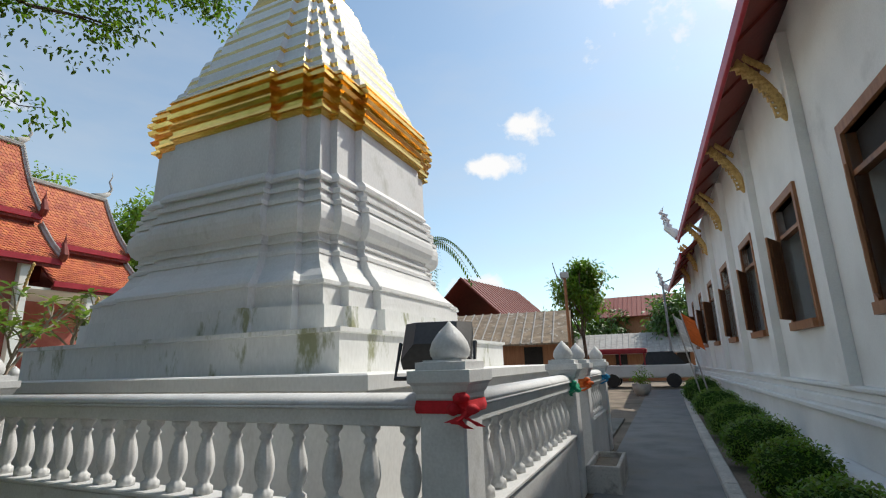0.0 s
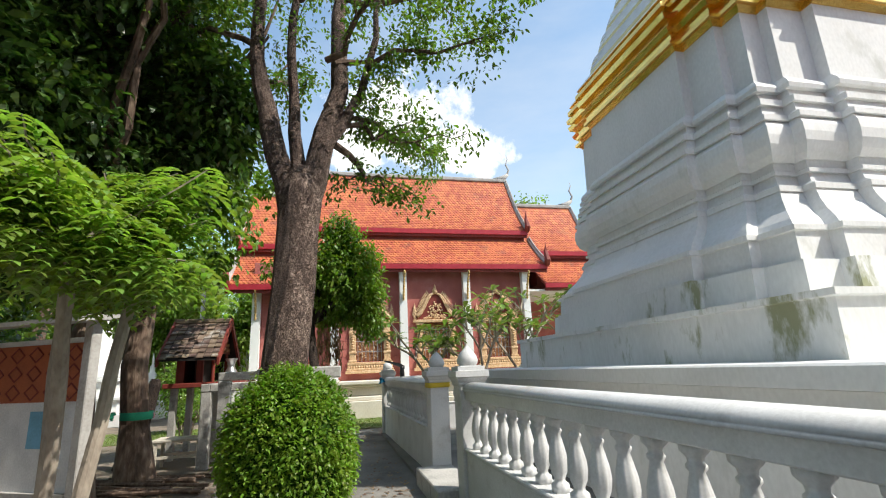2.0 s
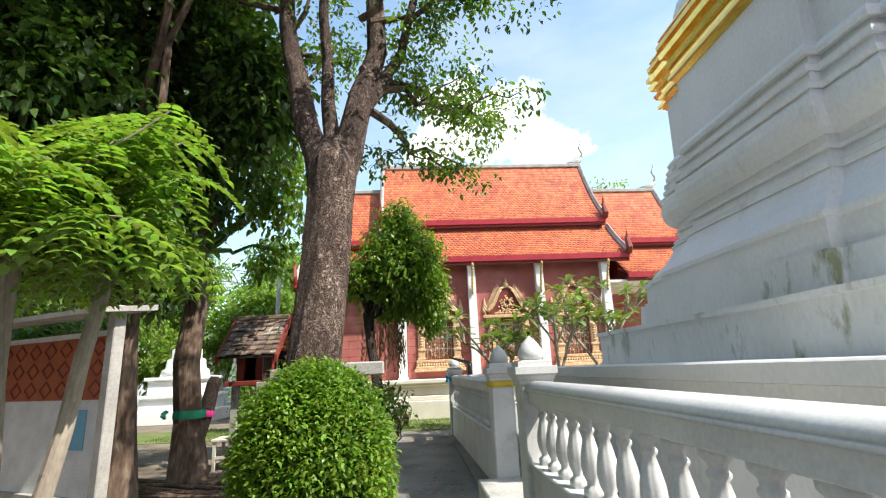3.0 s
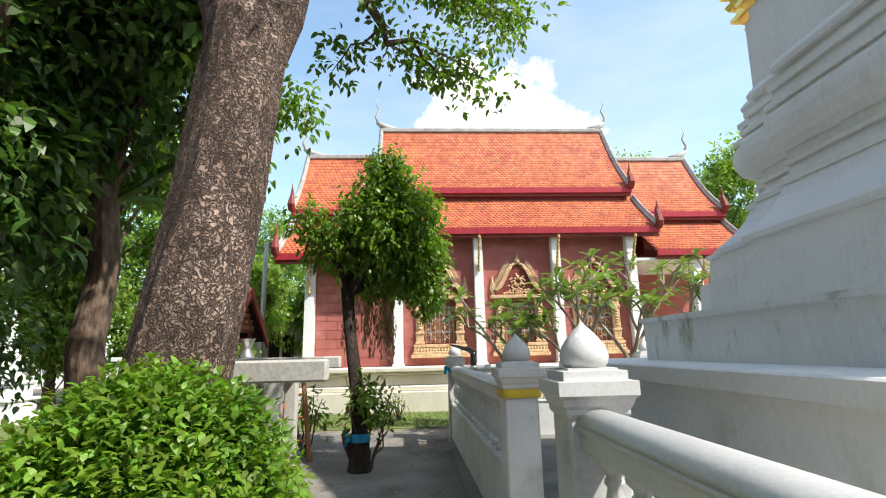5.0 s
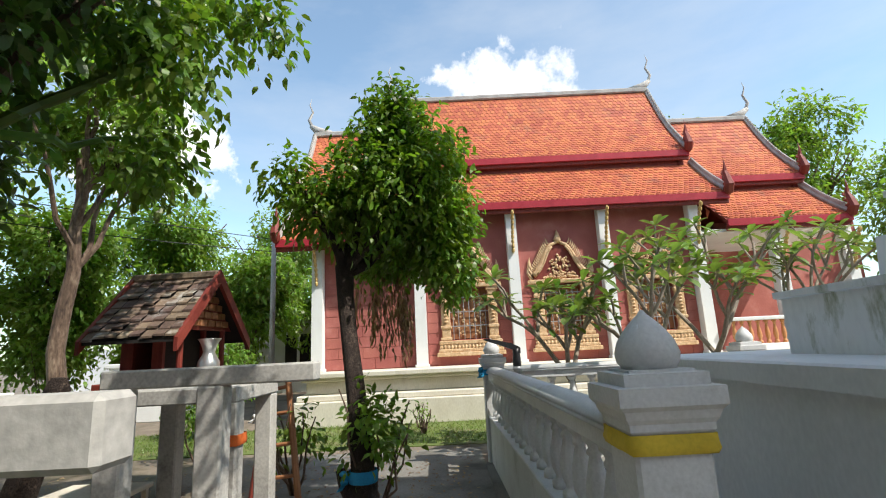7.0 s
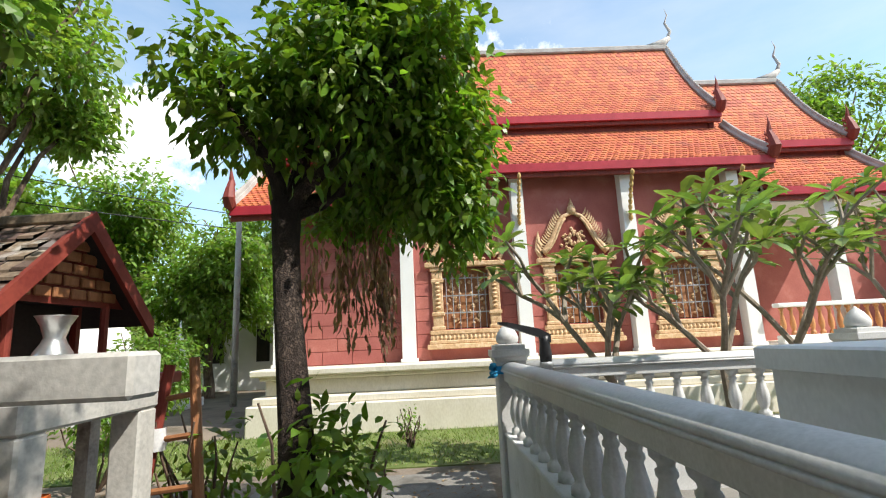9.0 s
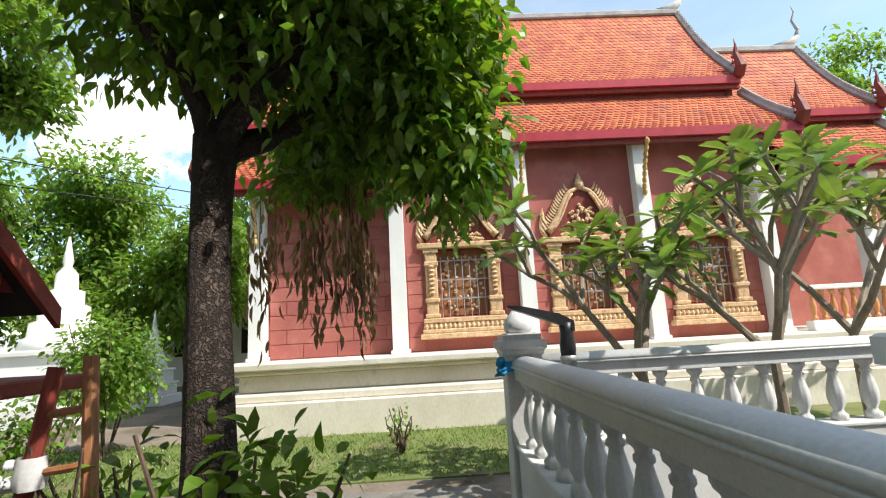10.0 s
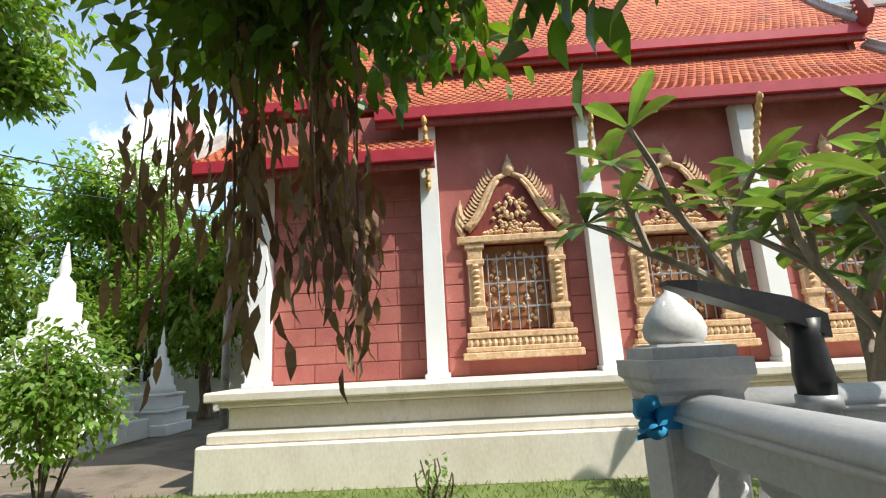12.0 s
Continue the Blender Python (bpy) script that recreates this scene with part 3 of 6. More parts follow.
# wall with real openings, built of courses of blocks in front of a backing
edges = [-1.24]
for y in WINY:
    edges += [y - OW, y + OW]
edges.append(7.60)
for k in range(0, len(edges), 2):
    part("wall", Shape().box(WX - 0.35, WX, edges[k], edges[k + 1], PT, WT), MAROON, temple, "maroon painted wall")
for y in WINY:
    part("wall", Shape().box(WX - 0.35, WX, y - OW, y + OW, PT, OZ0), MAROON, temple)
    part("wall", Shape().box(WX - 0.35, WX, y - OW, y + OW, OZ1, WT), MAROON, temple)
part("end_wall", Shape().box(-21.5, WX - 0.35, -1.24, -0.94, PT, WT), MAROON, temple)
part("rear_wall", Shape().box(-21.8, -21.5, -1.24, 13, PT, WT + 1), MAROON, temple)
part("far_wall", Shape().box(WX - 2.9, WX - 2.55, 7.60, 13.6, PT, 4.6), MAROON, temple)
part("side_wall", Shape().box(WX - 2.55, WX - 0.35, 7.30, 7.60, PT, WT), MAROON, temple)
part("porch_ceiling", Shape().box(WX - 2.55, WX + 0.2, 7.60, 11.2, 3.75, 3.82), WHITE, temple, "white porch ceiling")
porch = thing("porch_balustrade", "low porch wall with orange turned balusters", "balustrade", (WX + 0.35, 0, 0))
part("coping", Shape().box(-0.09, 0.09, 7.9, 11.2, 1.72, 1.80, 0.012), WHITE, porch)
part("plinth", Shape().box(-0.09, 0.09, 7.9, 11.2, PT, 1.22, 0.012), WHITE, porch)
ORB = material("orange_glazed_baluster", [(0.3, (0.50, 0.20, 0.07)), (0.6, (0.66, 0.33, 0.14))], 5, 0.5, 0.1, 40)
ob_mesh = Shape().lathe([(r_ * 0.95, h_ * 1.02) for r_, h_ in BAL], seg=10).mesh("baluster", ORB, True)
for k in range(18):
    part("baluster", ob_mesh, ORB, porch, at=(0, 8.0 + k * 0.178, 1.22))


def column(y, x, top, label, w=0.125):
    t = thing("temple_column", label, "column", (x, y, 0), "columns along the temple wall")
    s = Shape().loft([[(-w * k, -w * k, z), (w * k, -w * k, z), (w * k, w * k, z), (-w * k, w * k, z)] for k, z in ((1.0, PT), (0.98, 2.2), (0.9, top))])
    part("shaft", s, WHITE, t)
    part("base", Shape().box(-w - 0.03, w + 0.03, -w - 0.03, w + 0.03, PT, PT + 0.06, 0.008), WHITE, t)
    # carved bracket under the eave
    s = Shape()
    rng = random.Random(9)
    for k in range(9):
        u = k / 8
        s.lathe([(0.01, -0.07), (0.05, -0.03), (0.055, 0.02), (0.012, 0.075)], w + 0.04 + 0.30 * u ** 1.6, 0, top - 0.95 + 0.80 * u, 7, 0.7)
    part("bracket", s, GILT, t, "carved red and gilt eave bracket")
    return t


for y, top in ((1.19, 4.5), (3.35, 4.5), (5.48, 4.5), (7.58, 4.5), (9.4, 3.75), (11.0, 3.75)):
    column(y, WX + 0.11, top, "white square column with a carved gilt bracket")
column(-1.12, WX + 0.11, 3.95, "white square corner column of the temple")


def window(y):
    t = thing("window_1", "carved gilt window with barred wooden shutters under a pointed arch", "window", (WX, y, 0), "windows of the temple", "structure")
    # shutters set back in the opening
    # backing plate in near-black, the room's shade painted on
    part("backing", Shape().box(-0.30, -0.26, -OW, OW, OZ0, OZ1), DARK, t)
    for sy in (-1, 1):
        sh = part("shutter", Shape().box(-0.14, -0.10, min(0.006 * sy, OW * sy * 0.98), max(0.006 * sy, OW * sy * 0.98), OZ0 + 0.02, OZ1 - 0.02), WOOD, t, "carved wooden shutter")
        s = Shape()
        rng = random.Random(3)
        for k in range(26):
            a = rng.uniform(0.06, 0.36) * sy
            z = OZ0 + 0.1 + (k / 26) * (OZ1 - OZ0 - 0.2)
            s.lathe([(0.02, -0.03), (0.045, 0), (0.02, 0.035)], -0.10, a, z, 6, 0.9)
        part("carving", s, STONEGOLD, sh)
    for k in range(7):
        yy = -OW + 2 * OW * (k + 0.5) / 7
        part("bar", Shape().lathe([(0.009, 0), (0.009, OZ1 - OZ0 - 0.14)], -0.03, yy, OZ0, 6), GREY, t)
    for z in (OZ0 + 0.30, OZ0 + 0.62, OZ0 + 0.95):
        part("cross_bar", Shape().box(-0.042, -0.030, -OW, OW, z - 0.011, z + 0.011), GREY, t)
    # jambs: pilasters with knops
    for sy in (-1, 1):
        s = Shape()
        yc = sy * (OW + 0.105)
        s.box(-0.02, 0.07, yc - 0.10, yc + 0.10, OZ0 - 0.02, OZ1, 0.012)
        for z, r in ((OZ0 + 0.02, 0.125), (OZ0 + 0.28, 0.12), (OZ1 - 0.26, 0.12), (OZ1 - 0.04, 0.13)):
            s.box(-0.02, 0.095, yc - r, yc + r, z - 0.035, z + 0.035, 0.012)
        for k in range(7):
            z = OZ0 + 0.40 + k * 0.075
            s.lathe([(0.03, -0.03), (0.055, 0), (0.03, 0.03)], 0.07, yc, z, 8, 1.0)
        part("jamb", s, STONEGOLD, t, "carved sandstone-coloured jamb")
    # sill in three stepped courses with drops
    s = Shape()
    for w, d, z0, z1 in ((0.70, 0.13, OZ0 - 0.10, OZ0 - 0.02), (0.66, 0.10, OZ0 - 0.20, OZ0 - 0.10), (0.72, 0.14, OZ0 - 0.27, OZ0 - 0.20), (0.76, 0.17, OZ0 - 0.36, OZ0 - 0.27)):
        s.box(-0.02, d, -w, w, z0, z1, 0.012)
    part("sill", s, STONEGOLD, t, "stepped carved sill")
    s = Shape()
    for k in range(18):
        s.lathe([(0.03, -0.06), (0.045, -0.02), (0.03, 0.03)], 0.10, -0.66 + 1.32 * k / 17, OZ0 - 0.14, 6)
    part("sill_ornament", s, STONEGOLD, t)
    s = Shape().box(-0.02, 0.12, -0.76, 0.76, OZ1, OZ1 + 0.09, 0.012)
    part("lintel", s, STONEGOLD, t)
    # arch: tympanum, rim, flame finials
    zb = OZ1 + 0.09

    def rim(u):
        """Ogee half-arch: u from 0 at the springing to 1 at the tip."""
        q = 0.62 * (1 - u) ** 0.5 * (1 - 0.13 * math.sin(u * math.pi)) if u < 0.999 else 0.0
        return q, zb + 0.10 + 0.78 * u ** 1.15
    pts = [rim(k / 12) for k in range(13)]
    s = Shape()
    front = [(0.035, -q, z) for q, z in pts] + [(0.035, q, z) for q, z in reversed(pts[:-1])] + [(0.035, 0.62, zb), (0.035, -0.62, zb)]
    s.loft([[(-0.02, y_, z_) for _, y_, z_ in front], front])
    part("tympanum", s, DARKRED, t, "red tympanum")
    s = Shape()
    rng = random.Random(4)
    for k in range(90):
        u = rng.random()
        q, z = rim(u * 0.85)
        yy = rng.uniform(-q, q) * 0.72
        s.lathe([(0.012, -0.03), (0.04, 0), (0.012, 0.035)], 0.035, yy, rng.uniform(zb + 0.04, max(z - 0.12, zb + 0.06)), 6)
    for k in range(8):
        a = k * math.pi / 4
        s.lathe([(0.012, -0.05), (0.035, 0), (0.012, 0.05)], 0.06, 0.10 * math.cos(a), zb + 0.36 + 0.10 * math.sin(a), 6)
    part("scrollwork", s, STONEGOLD, t, "gilt scrollwork")
    for sy in (-1, 1):
        s = Shape()
        s.tube([(0.05, sy * q, z) for q, z in pts], [0.068 - 0.0025 * k for k in range(13)], 8)
        s.tube([(0.09, sy * q * 0.86, zb + 0.05 + (z - zb) * 0.88) for q, z in pts[:-1]], 0.025, 6)
        part("arch_rim", s, STONEGOLD, t, smooth=True)
        s = Shape()
        for k in range(16):
            q, z = rim(0.06 + 0.88 * k / 16)
            w = Vector((0.0, sy * (0.9 - 0.5 * k / 16), 0.55 + 0.3 * k / 16)).normalized()
            b = Vector((0.05, sy * q, z)) + w * 0.06
            s.loft([[tuple(b + Vector((dx, dy, 0)) * 0.022) for dx, dy in ((-1, -1), (1, -1), (1, 1), (-1, 1))],
                    [tuple(b + w * 0.065 + Vector((dx, dy, 0)) * 0.018) for dx, dy in ((-1, -1), (1, -1), (1, 1), (-1, 1))],
                    [tuple(b + w * 0.115 + Vector((0, 0, 0.04)) + Vector((dx, dy, 0)) * 0.004) for dx, dy in ((-1, -1), (1, -1), (1, 1), (-1, 1))]])
        part("flame_crest", s, STONEGOLD, t, "row of small flame ornaments")
        # upswept corner piece
        s = Shape()
        for k in range(6):
            w = Vector((0, sy * (0.55 - 0.09 * k), 0.8)).normalized()
            b = Vector((0.04, sy * (0.66 + 0.03 * (k % 2)), zb + 0.02 + 0.055 * k))
            s.tube([b, b + w * 0.11, b + w * 0.19 + Vector((0, -sy * 0.03, 0.05))], [0.045, 0.032, 0.006], 6)
        part("corner_flame", s, STONEGOLD, t, "upswept flame corner")
    s = Shape().lathe([(0.05, 0), (0.085, 0.05), (0.09, 0.10), (0.07, 0.15), (0.045, 0.19), (0.05, 0.215), (0.025, 0.26), (0.004, 0.33)], 0.04, 0, zb + 0.84, 10)
    part("tip_finial", s, STONEGOLD, t, "lotus-bud finial", smooth=True)
    return t


first = window(WINY[0])
for y in WINY[1:]:
    copy_thing(first, pose(WX, y, 0))

# ---- roofs ----
RXC = -18.85
XU = -17.0                       # foot of the upper tiers


def slope(x0, z0, x1, z1, sag, u):
    """A point of a sagging roof slope, u from the ridge down."""
    return x0 + (x1 - x0) * u, z0 + (z1 - z0) * u - sag * math.sin(math.pi * u) * (1 if x0 < x1 else 1)


def roof(name, label, ya, yb, x0, z0, x1, z1, sag, curl=0.0, tiles=True):
    """One slope of tiled roof with tile rows, gable trim and fascia."""
    t = thing(name, label, "roof", (0, 0, 0), kind="structure")
    n = 12
    s = Shape()
    rings = []
    for k in range(n + 1):
        x, z = slope(x0, z0, x1, z1, sag, k / n)
        rings.append([(x, ya, z - 0.10), (x, yb, z - 0.10), (x, yb, z - 0.02), (x, ya, z - 0.02)])
    s.loft(rings)
    part("deck", s, DARKRED, t, "dark red soffit boards")
    L = math.hypot(x1 - x0, z1 - z0)
    rows, cols = int(L / 0.135), int((yb - ya) / 0.125)
    s = Shape()
    rng = random.Random(int(abs(ya * 100) + abs(z0 * 10)))
    for r in range(rows):
        u0, u1 = r / rows, min(1.0, (r + 1.25) / rows)
        xa, za = slope(x0, z0, x1, z1, sag, u0)
        xb, zb = slope(x0, z0, x1, z1, sag, u1)
        for c_ in range(cols):
            w = (yb - ya) / cols
            y = ya + w * (c_ + (0.5 if r % 2 else 0)) 
            y0_, y1_ = max(y + 0.004, ya), min(y + w - 0.004, yb)
            if y1_ - y0_ < 0.02:
                continue
            j = rng.uniform(0, 0.008)
            ym = (y0_ + y1_) / 2
            dx, dz = (xb - xa) * 0.22, (zb - za) * 0.22
            lift = 0.022 + j
            v = [(xa, y0_, za), (xa, y1_, za), (xb - dx, y1_, zb - dz + lift), (xb, ym, zb + lift), (xb - dx, y0_, zb - dz + lift),
                 (xb - dx, y1_, zb - dz), (xb, ym, zb), (xb - dx, y0_, zb - dz)]
            s.add(v, [(0, 1, 2, 3, 4), (2, 5, 6, 3), (3, 6, 7, 4), (1, 5, 2), (0, 4, 7)])
    part("roof_tiles", tagged_mesh(s, TILE), TILE, t, "small overlapping orange clay tiles")["kind"] = "stuff"
    xf, zf = slope(x0, z0, x1, z1, sag, 1)
    part("fascia", Shape().box(xf - 0.03, xf + 0.03, ya, yb, zf - 0.17, zf - 0.005, 0.006), REDPAINT, t, "red painted fascia board")
    part("fascia_ledge", Shape().box(xf - 0.10, xf - 0.03, ya, yb, zf - 0.26, zf - 0.14, 0.006), DARKRED, t)
    return t


def tagged_mesh(s, mat):
    return s.mesh("roof_tiles", mat)


def gable_trim(y, x0, z0, x1, z1, sag, horn=0.7, cresting=True, side=1):
    """A bargeboard along the gable edge with scales and an upturned horn at the foot."""
    t = thing("bargeboard", "mortar bargeboard with scale cresting and an upturned red horn", "bargeboard", (0, 0, 0), "bargeboards of the temple roofs", "structure")
    pts = []
    for k in range(13):
        x, z = slope(x0, z0, x1, z1, sag, k / 12)
        pts.append((x, y, z + 0.05))
    part("board", Shape().tube(pts, 0.075, 6), MORTAR, t)
    s = Shape()
    for k in range(int(len(pts) * 2.2)):
        u = 0.06 + 0.9 * k / (len(pts) * 2.2)
        x, z = slope(x0, z0, x1, z1, sag, u)
        s.tube([(x, y, z + 0.10), (x + 0.02, y, z + 0.17), (x - 0.02, y, z + 0.24)], [0.05, 0.035, 0.004], 5)
    part("scales", s, MORTAR, t, "row of small scales")
    x, z = slope(x0, z0, x1, z1, sag, 1)
    s = Shape().tube([(x - 0.12, y, z - 0.02), (x + 0.04, y, z + 0.02), (x + 0.12, y, z + 0.14), (x + 0.08, y, z + 0.30), (x + 0.02, y, z + 0.48), (x + 0.05, y, z + horn * 0.95), (x + 0.03, y, z + horn * 1.15)],
                     [0.08, 0.11, 0.11, 0.085, 0.055, 0.02, 0.004], 7)
    for k in range(3):
        s.tube([(x + 0.02, y, z + 0.16 + 0.12 * k), (x - 0.10, y, z + 0.22 + 0.12 * k), (x - 0.10, y, z + 0.30 + 0.12 * k)], [0.05, 0.03, 0.004], 5)
    part("horn", s, DARKRED, t, "dark red upturned horn")
    return t


def ridge(ya, yb, z, label, up=1):
    t = thing("ridge_cap", label, "ridge", (0, 0, 0), "ridges of the temple", "structure")
    part("cap", Shape().box(RXC - 0.11, RXC + 0.11, ya, yb, z - 0.10, z + 0.06, 0.03), MORTAR, t)
    for y, d in ((ya, -1), (yb, 1)):
        if not up & (1 if d < 0 else 2):
            continue
        s = Shape().tube([(RXC, y - d * 0.5, z + 0.02), (RXC, y - d * 0.1, z + 0.12), (RXC, y + d * 0.12, z + 0.30)], [0.10, 0.13, 0.07], 7)
        s.tube([(RXC, y + d * 0.05, z + 0.2), (RXC, y + d * 0.18, z + 0.5), (RXC, y + d * 0.06, z + 0.75), (RXC, y + d * 0.16, z + 1.0), (RXC, y + d * 0.10, z + 1.2)], [0.06, 0.045, 0.03, 0.018, 0.004], 6)
        part("finial", s, MORTAR, t, "slender curling roof finial", smooth=True)
    return t


SPEC = [("main", 0.5, 8.25, 8.90, 6.20, 5.88, 4.66), ("right", 8.25, 11.1, 7.82, 5.42, 5.12, 4.02), ("left", -1.95, 1.3, 7.93, 5.56, 5.22, 3.97)]
for nm, ya, yb, zr, zu, zl, ze in SPEC:
    xl = {"main": -15.82, "right": -15.85, "left": -15.60}[nm]
    roof("roof_upper", "upper tier of orange clay tile roof with a red fascia", ya, yb, RXC, zr, XU, zu, 0.22)
    roof("roof_lower", "lower tier of orange clay tile roof with a red fascia", ya, yb + (0.12 if nm == "main" else 0), XU - 0.2, zl, xl, ze, 0.06)
    # rear slope closes the roof
    roof_b = Shape().loft([[(RXC, ya, zr - 0.1), (RXC, yb, zr - 0.1), (RXC, yb, zr - 0.02), (RXC, ya, zr - 0.02)], [(-22.6, ya, 4.2), (-22.6, yb, 4.2), (-22.6, yb, 4.28), (-22.6, ya, 4.28)]])
    single("roof_rear", roof_b, TILE, "rear slope of the orange tile roof", "roof", kind="structure")
    gab = Shape()
    for y in (ya + 0.25, yb - 0.25):
        gab.add([(RXC, y, zr - 0.15), (XU - 0.1, y, zu - 0.1), (XU - 0.1, y, WT - 0.6), (-21.4, y, WT - 0.6), (-21.4, y, zu - 0.2)], [(0, 1, 2, 3, 4)])
    single("gable_wall", gab, DARKRED, "dark red gable boards", "gable", kind="structure")
    riser = Shape().box(XU - 0.27, XU - 0.15, ya + 0.1, yb - 0.1, zl - 0.3, zu)
    single("roof_riser", riser, DARKRED, "dark red riser between the roof tiers", "riser", kind="structure")
for y, zr, zu, zl, ze, xl, ylo in ((8.23, 8.90, 6.20, 5.88, 4.66, -15.82, 8.35), (11.08, 7.82, 5.42, 5.12, 4.02, -15.85, 11.08), (0.52, 8.90, 6.20, 5.88, 4.66, -15.82, None), (-1.93, 7.93, 5.56, 5.22, 3.97, -15.60, -1.93)):
    gable_trim(y, RXC, zr, XU, zu, 0.22)
    if ylo is not None:
        gable_trim(ylo, XU - 0.2, zl, xl, ze, 0.06, horn=0.7)
ridge(0.5, 8.25, 8.93, "grey mortar ridge with slender curling finials", 3)
ridge(8.25, 11.1, 7.85, "grey mortar ridge with a curling finial", 2)
ridge(-1.95, 0.5, 7.96, "grey mortar ridge with a curling finial", 1)


# wall blocks: courses of large laterite blocks standing slightly proud
def blocks(parent, spans, z0, z1, h=0.235, w=0.55):
    rng = random.Random(23)
    r = 0
    z = z0
    while z < z1 - 0.05:
        for ya, yb in spans(z):
            y = ya + (w / 2 if r % 2 else 0) - w
            while y < yb:
                a, b = max(y, ya), min(y + w, yb)
                if b - a > 0.06:
                    d = rng.uniform(0.010, 0.018)
                    part("wall_block", Shape().box(WX, WX + d, a + 0.006, b - 0.006, z + 0.006, min(z + h, z1) - 0.006, 0.005), MAROON, parent)
                y += w
        z += h
        r += 1


blocks(temple, lambda z: [(-0.97, 1.05), (1.33, 1.60), (2.96, 3.21), (3.49, 3.74), (5.10, 5.34), (5.62, 5.85), (7.21, 7.44)], PT + 0.01, 2.75)
blocks(temple, lambda z: [(-0.97, 1.05)], 2.755, 3.7)


# ---- white hall along the path ----
hall = thing("hall", "white plastered hall with pilasters and red eaves", "hall", (2.05, 7.0, 0))
hall.rotation_euler = (0, 0, radians(1.9))
HW, PITCH, OPEN = 5.45, 3.1, 1.15
wins = [1.15 + PITCH * k for k in range(-8, 6)]
ys = [-26]
for w in wins:
    ys += [w, w + OPEN]
ys.append(20.5)
for k in range(0, len(ys), 2):
    part("wall", Shape().box(0, 0.4, ys[k], ys[k + 1], 0.95, HW + 0.35), WHITE, hall)
for w in wins:
    part("wall", Shape().box(0, 0.4, w, w + OPEN, 0.95, 1.80), WHITE, hall)
    part("wall", Shape().box(0, 0.4, w, w + OPEN, 3.60, HW + 0.35), WHITE, hall)
part("end_wall", Shape().box(0.4, 9, 20.2, 20.5, 0.95, HW + 0.35), WHITE, hall)
part("end_wall", Shape().box(0.4, 9, -26, -25.7, 0.95, HW + 0.35), WHITE, hall)
part("rear_wall", Shape().box(9, 9.4, -26, 20.5, 0.0, HW + 0.35), WHITE, hall)
# floor coloured near-black for the shade inside the hall
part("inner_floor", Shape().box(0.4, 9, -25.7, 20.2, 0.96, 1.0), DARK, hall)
for nm, d, z0, z1 in (("footing", -0.40, 0, 0.10), ("plinth", -0.16, 0.10, 0.60), ("plinth_course", -0.22, 0.60, 0.68), ("plinth_course", -0.14, 0.68, 0.80), ("plinth_course", -0.08, 0.80, 0.90), ("plinth_course", -0.12, 0.90, 0.96)):
    part(nm, Shape().box(d, 9, -26, 20.5, z0, z1, 0.015), WHITE, hall)
rng = random.Random(77)
for w in wins:
    y = w - 0.80
    part("pilaster", Shape().box(-0.13, -0.002, y - 0.17, y + 0.17, 0.96, HW + 0.1), WHITE, hall)
    s = Shape()
    for k in range(11):
        u = k / 10
        x_, z_ = -0.15 - 0.42 * u ** 1.7, HW - 1.0 + 0.82 * u
        s.lathe([(0.01, -0.11), (0.06, -0.04), (0.065, 0.03), (0.012, 0.12)], x_, y, z_, 7, 0.7)
        s.tube([(x_, y, z_), (x_ - 0.10, y, z_ - 0.02), (x_ - 0.12, y, z_ + 0.08)], [0.04, 0.03, 0.004], 5)
        if k > 2:
            s.lathe([(0.01, -0.06), (0.045, 0), (0.01, 0.07)], -0.14 - 0.34 * u, y, HW - 0.42 + 0.34 * u, 6, 0.7)
    part("eave_bracket", s, GILT, hall, "gilt openwork eave bracket")
    fr = part("window_frame", Shape().box(-0.045, 0.12, w - 0.09, w, 1.68, 3.72).box(-0.045, 0.12, w + OPEN, w + OPEN + 0.09, 1.68, 3.72).box(-0.045, 0.12, w, w + OPEN, 3.60, 3.72).box(-0.10, 0.12, w - 0.02, w + OPEN + 0.02, 1.68, 1.80), WOOD, hall, "brown timber window frame")
    # pane coloured near-black, shade of the room put into it
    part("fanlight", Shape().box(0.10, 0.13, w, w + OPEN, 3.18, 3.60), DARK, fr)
    part("transom", Shape().box(0.0, 0.10, w, w + OPEN, 3.12, 3.18), WOOD, fr)
    for hinge, ang in ((w + OPEN, 180 - rng.uniform(18, 40)), (w, -rng.uniform(60, 120))):
        s = Shape().box(-0.018, 0.018, 0, 0.56, 1.84, 3.10, 0.006)
        for z0, z1 in ((1.93, 2.25), (2.32, 2.70), (2.77, 3.03)):
            s.box(-0.028, 0.028, 0.09, 0.47, z0, z1, 0.02)
        sh = part("shutter", s, WOOD, fr, "brown panelled timber shutter standing ajar", at=(-0.03 if hinge > w else 0.16, hinge, 0))
        sh.rotation_euler = (0, 0, radians(ang) if hinge > w else radians(ang))
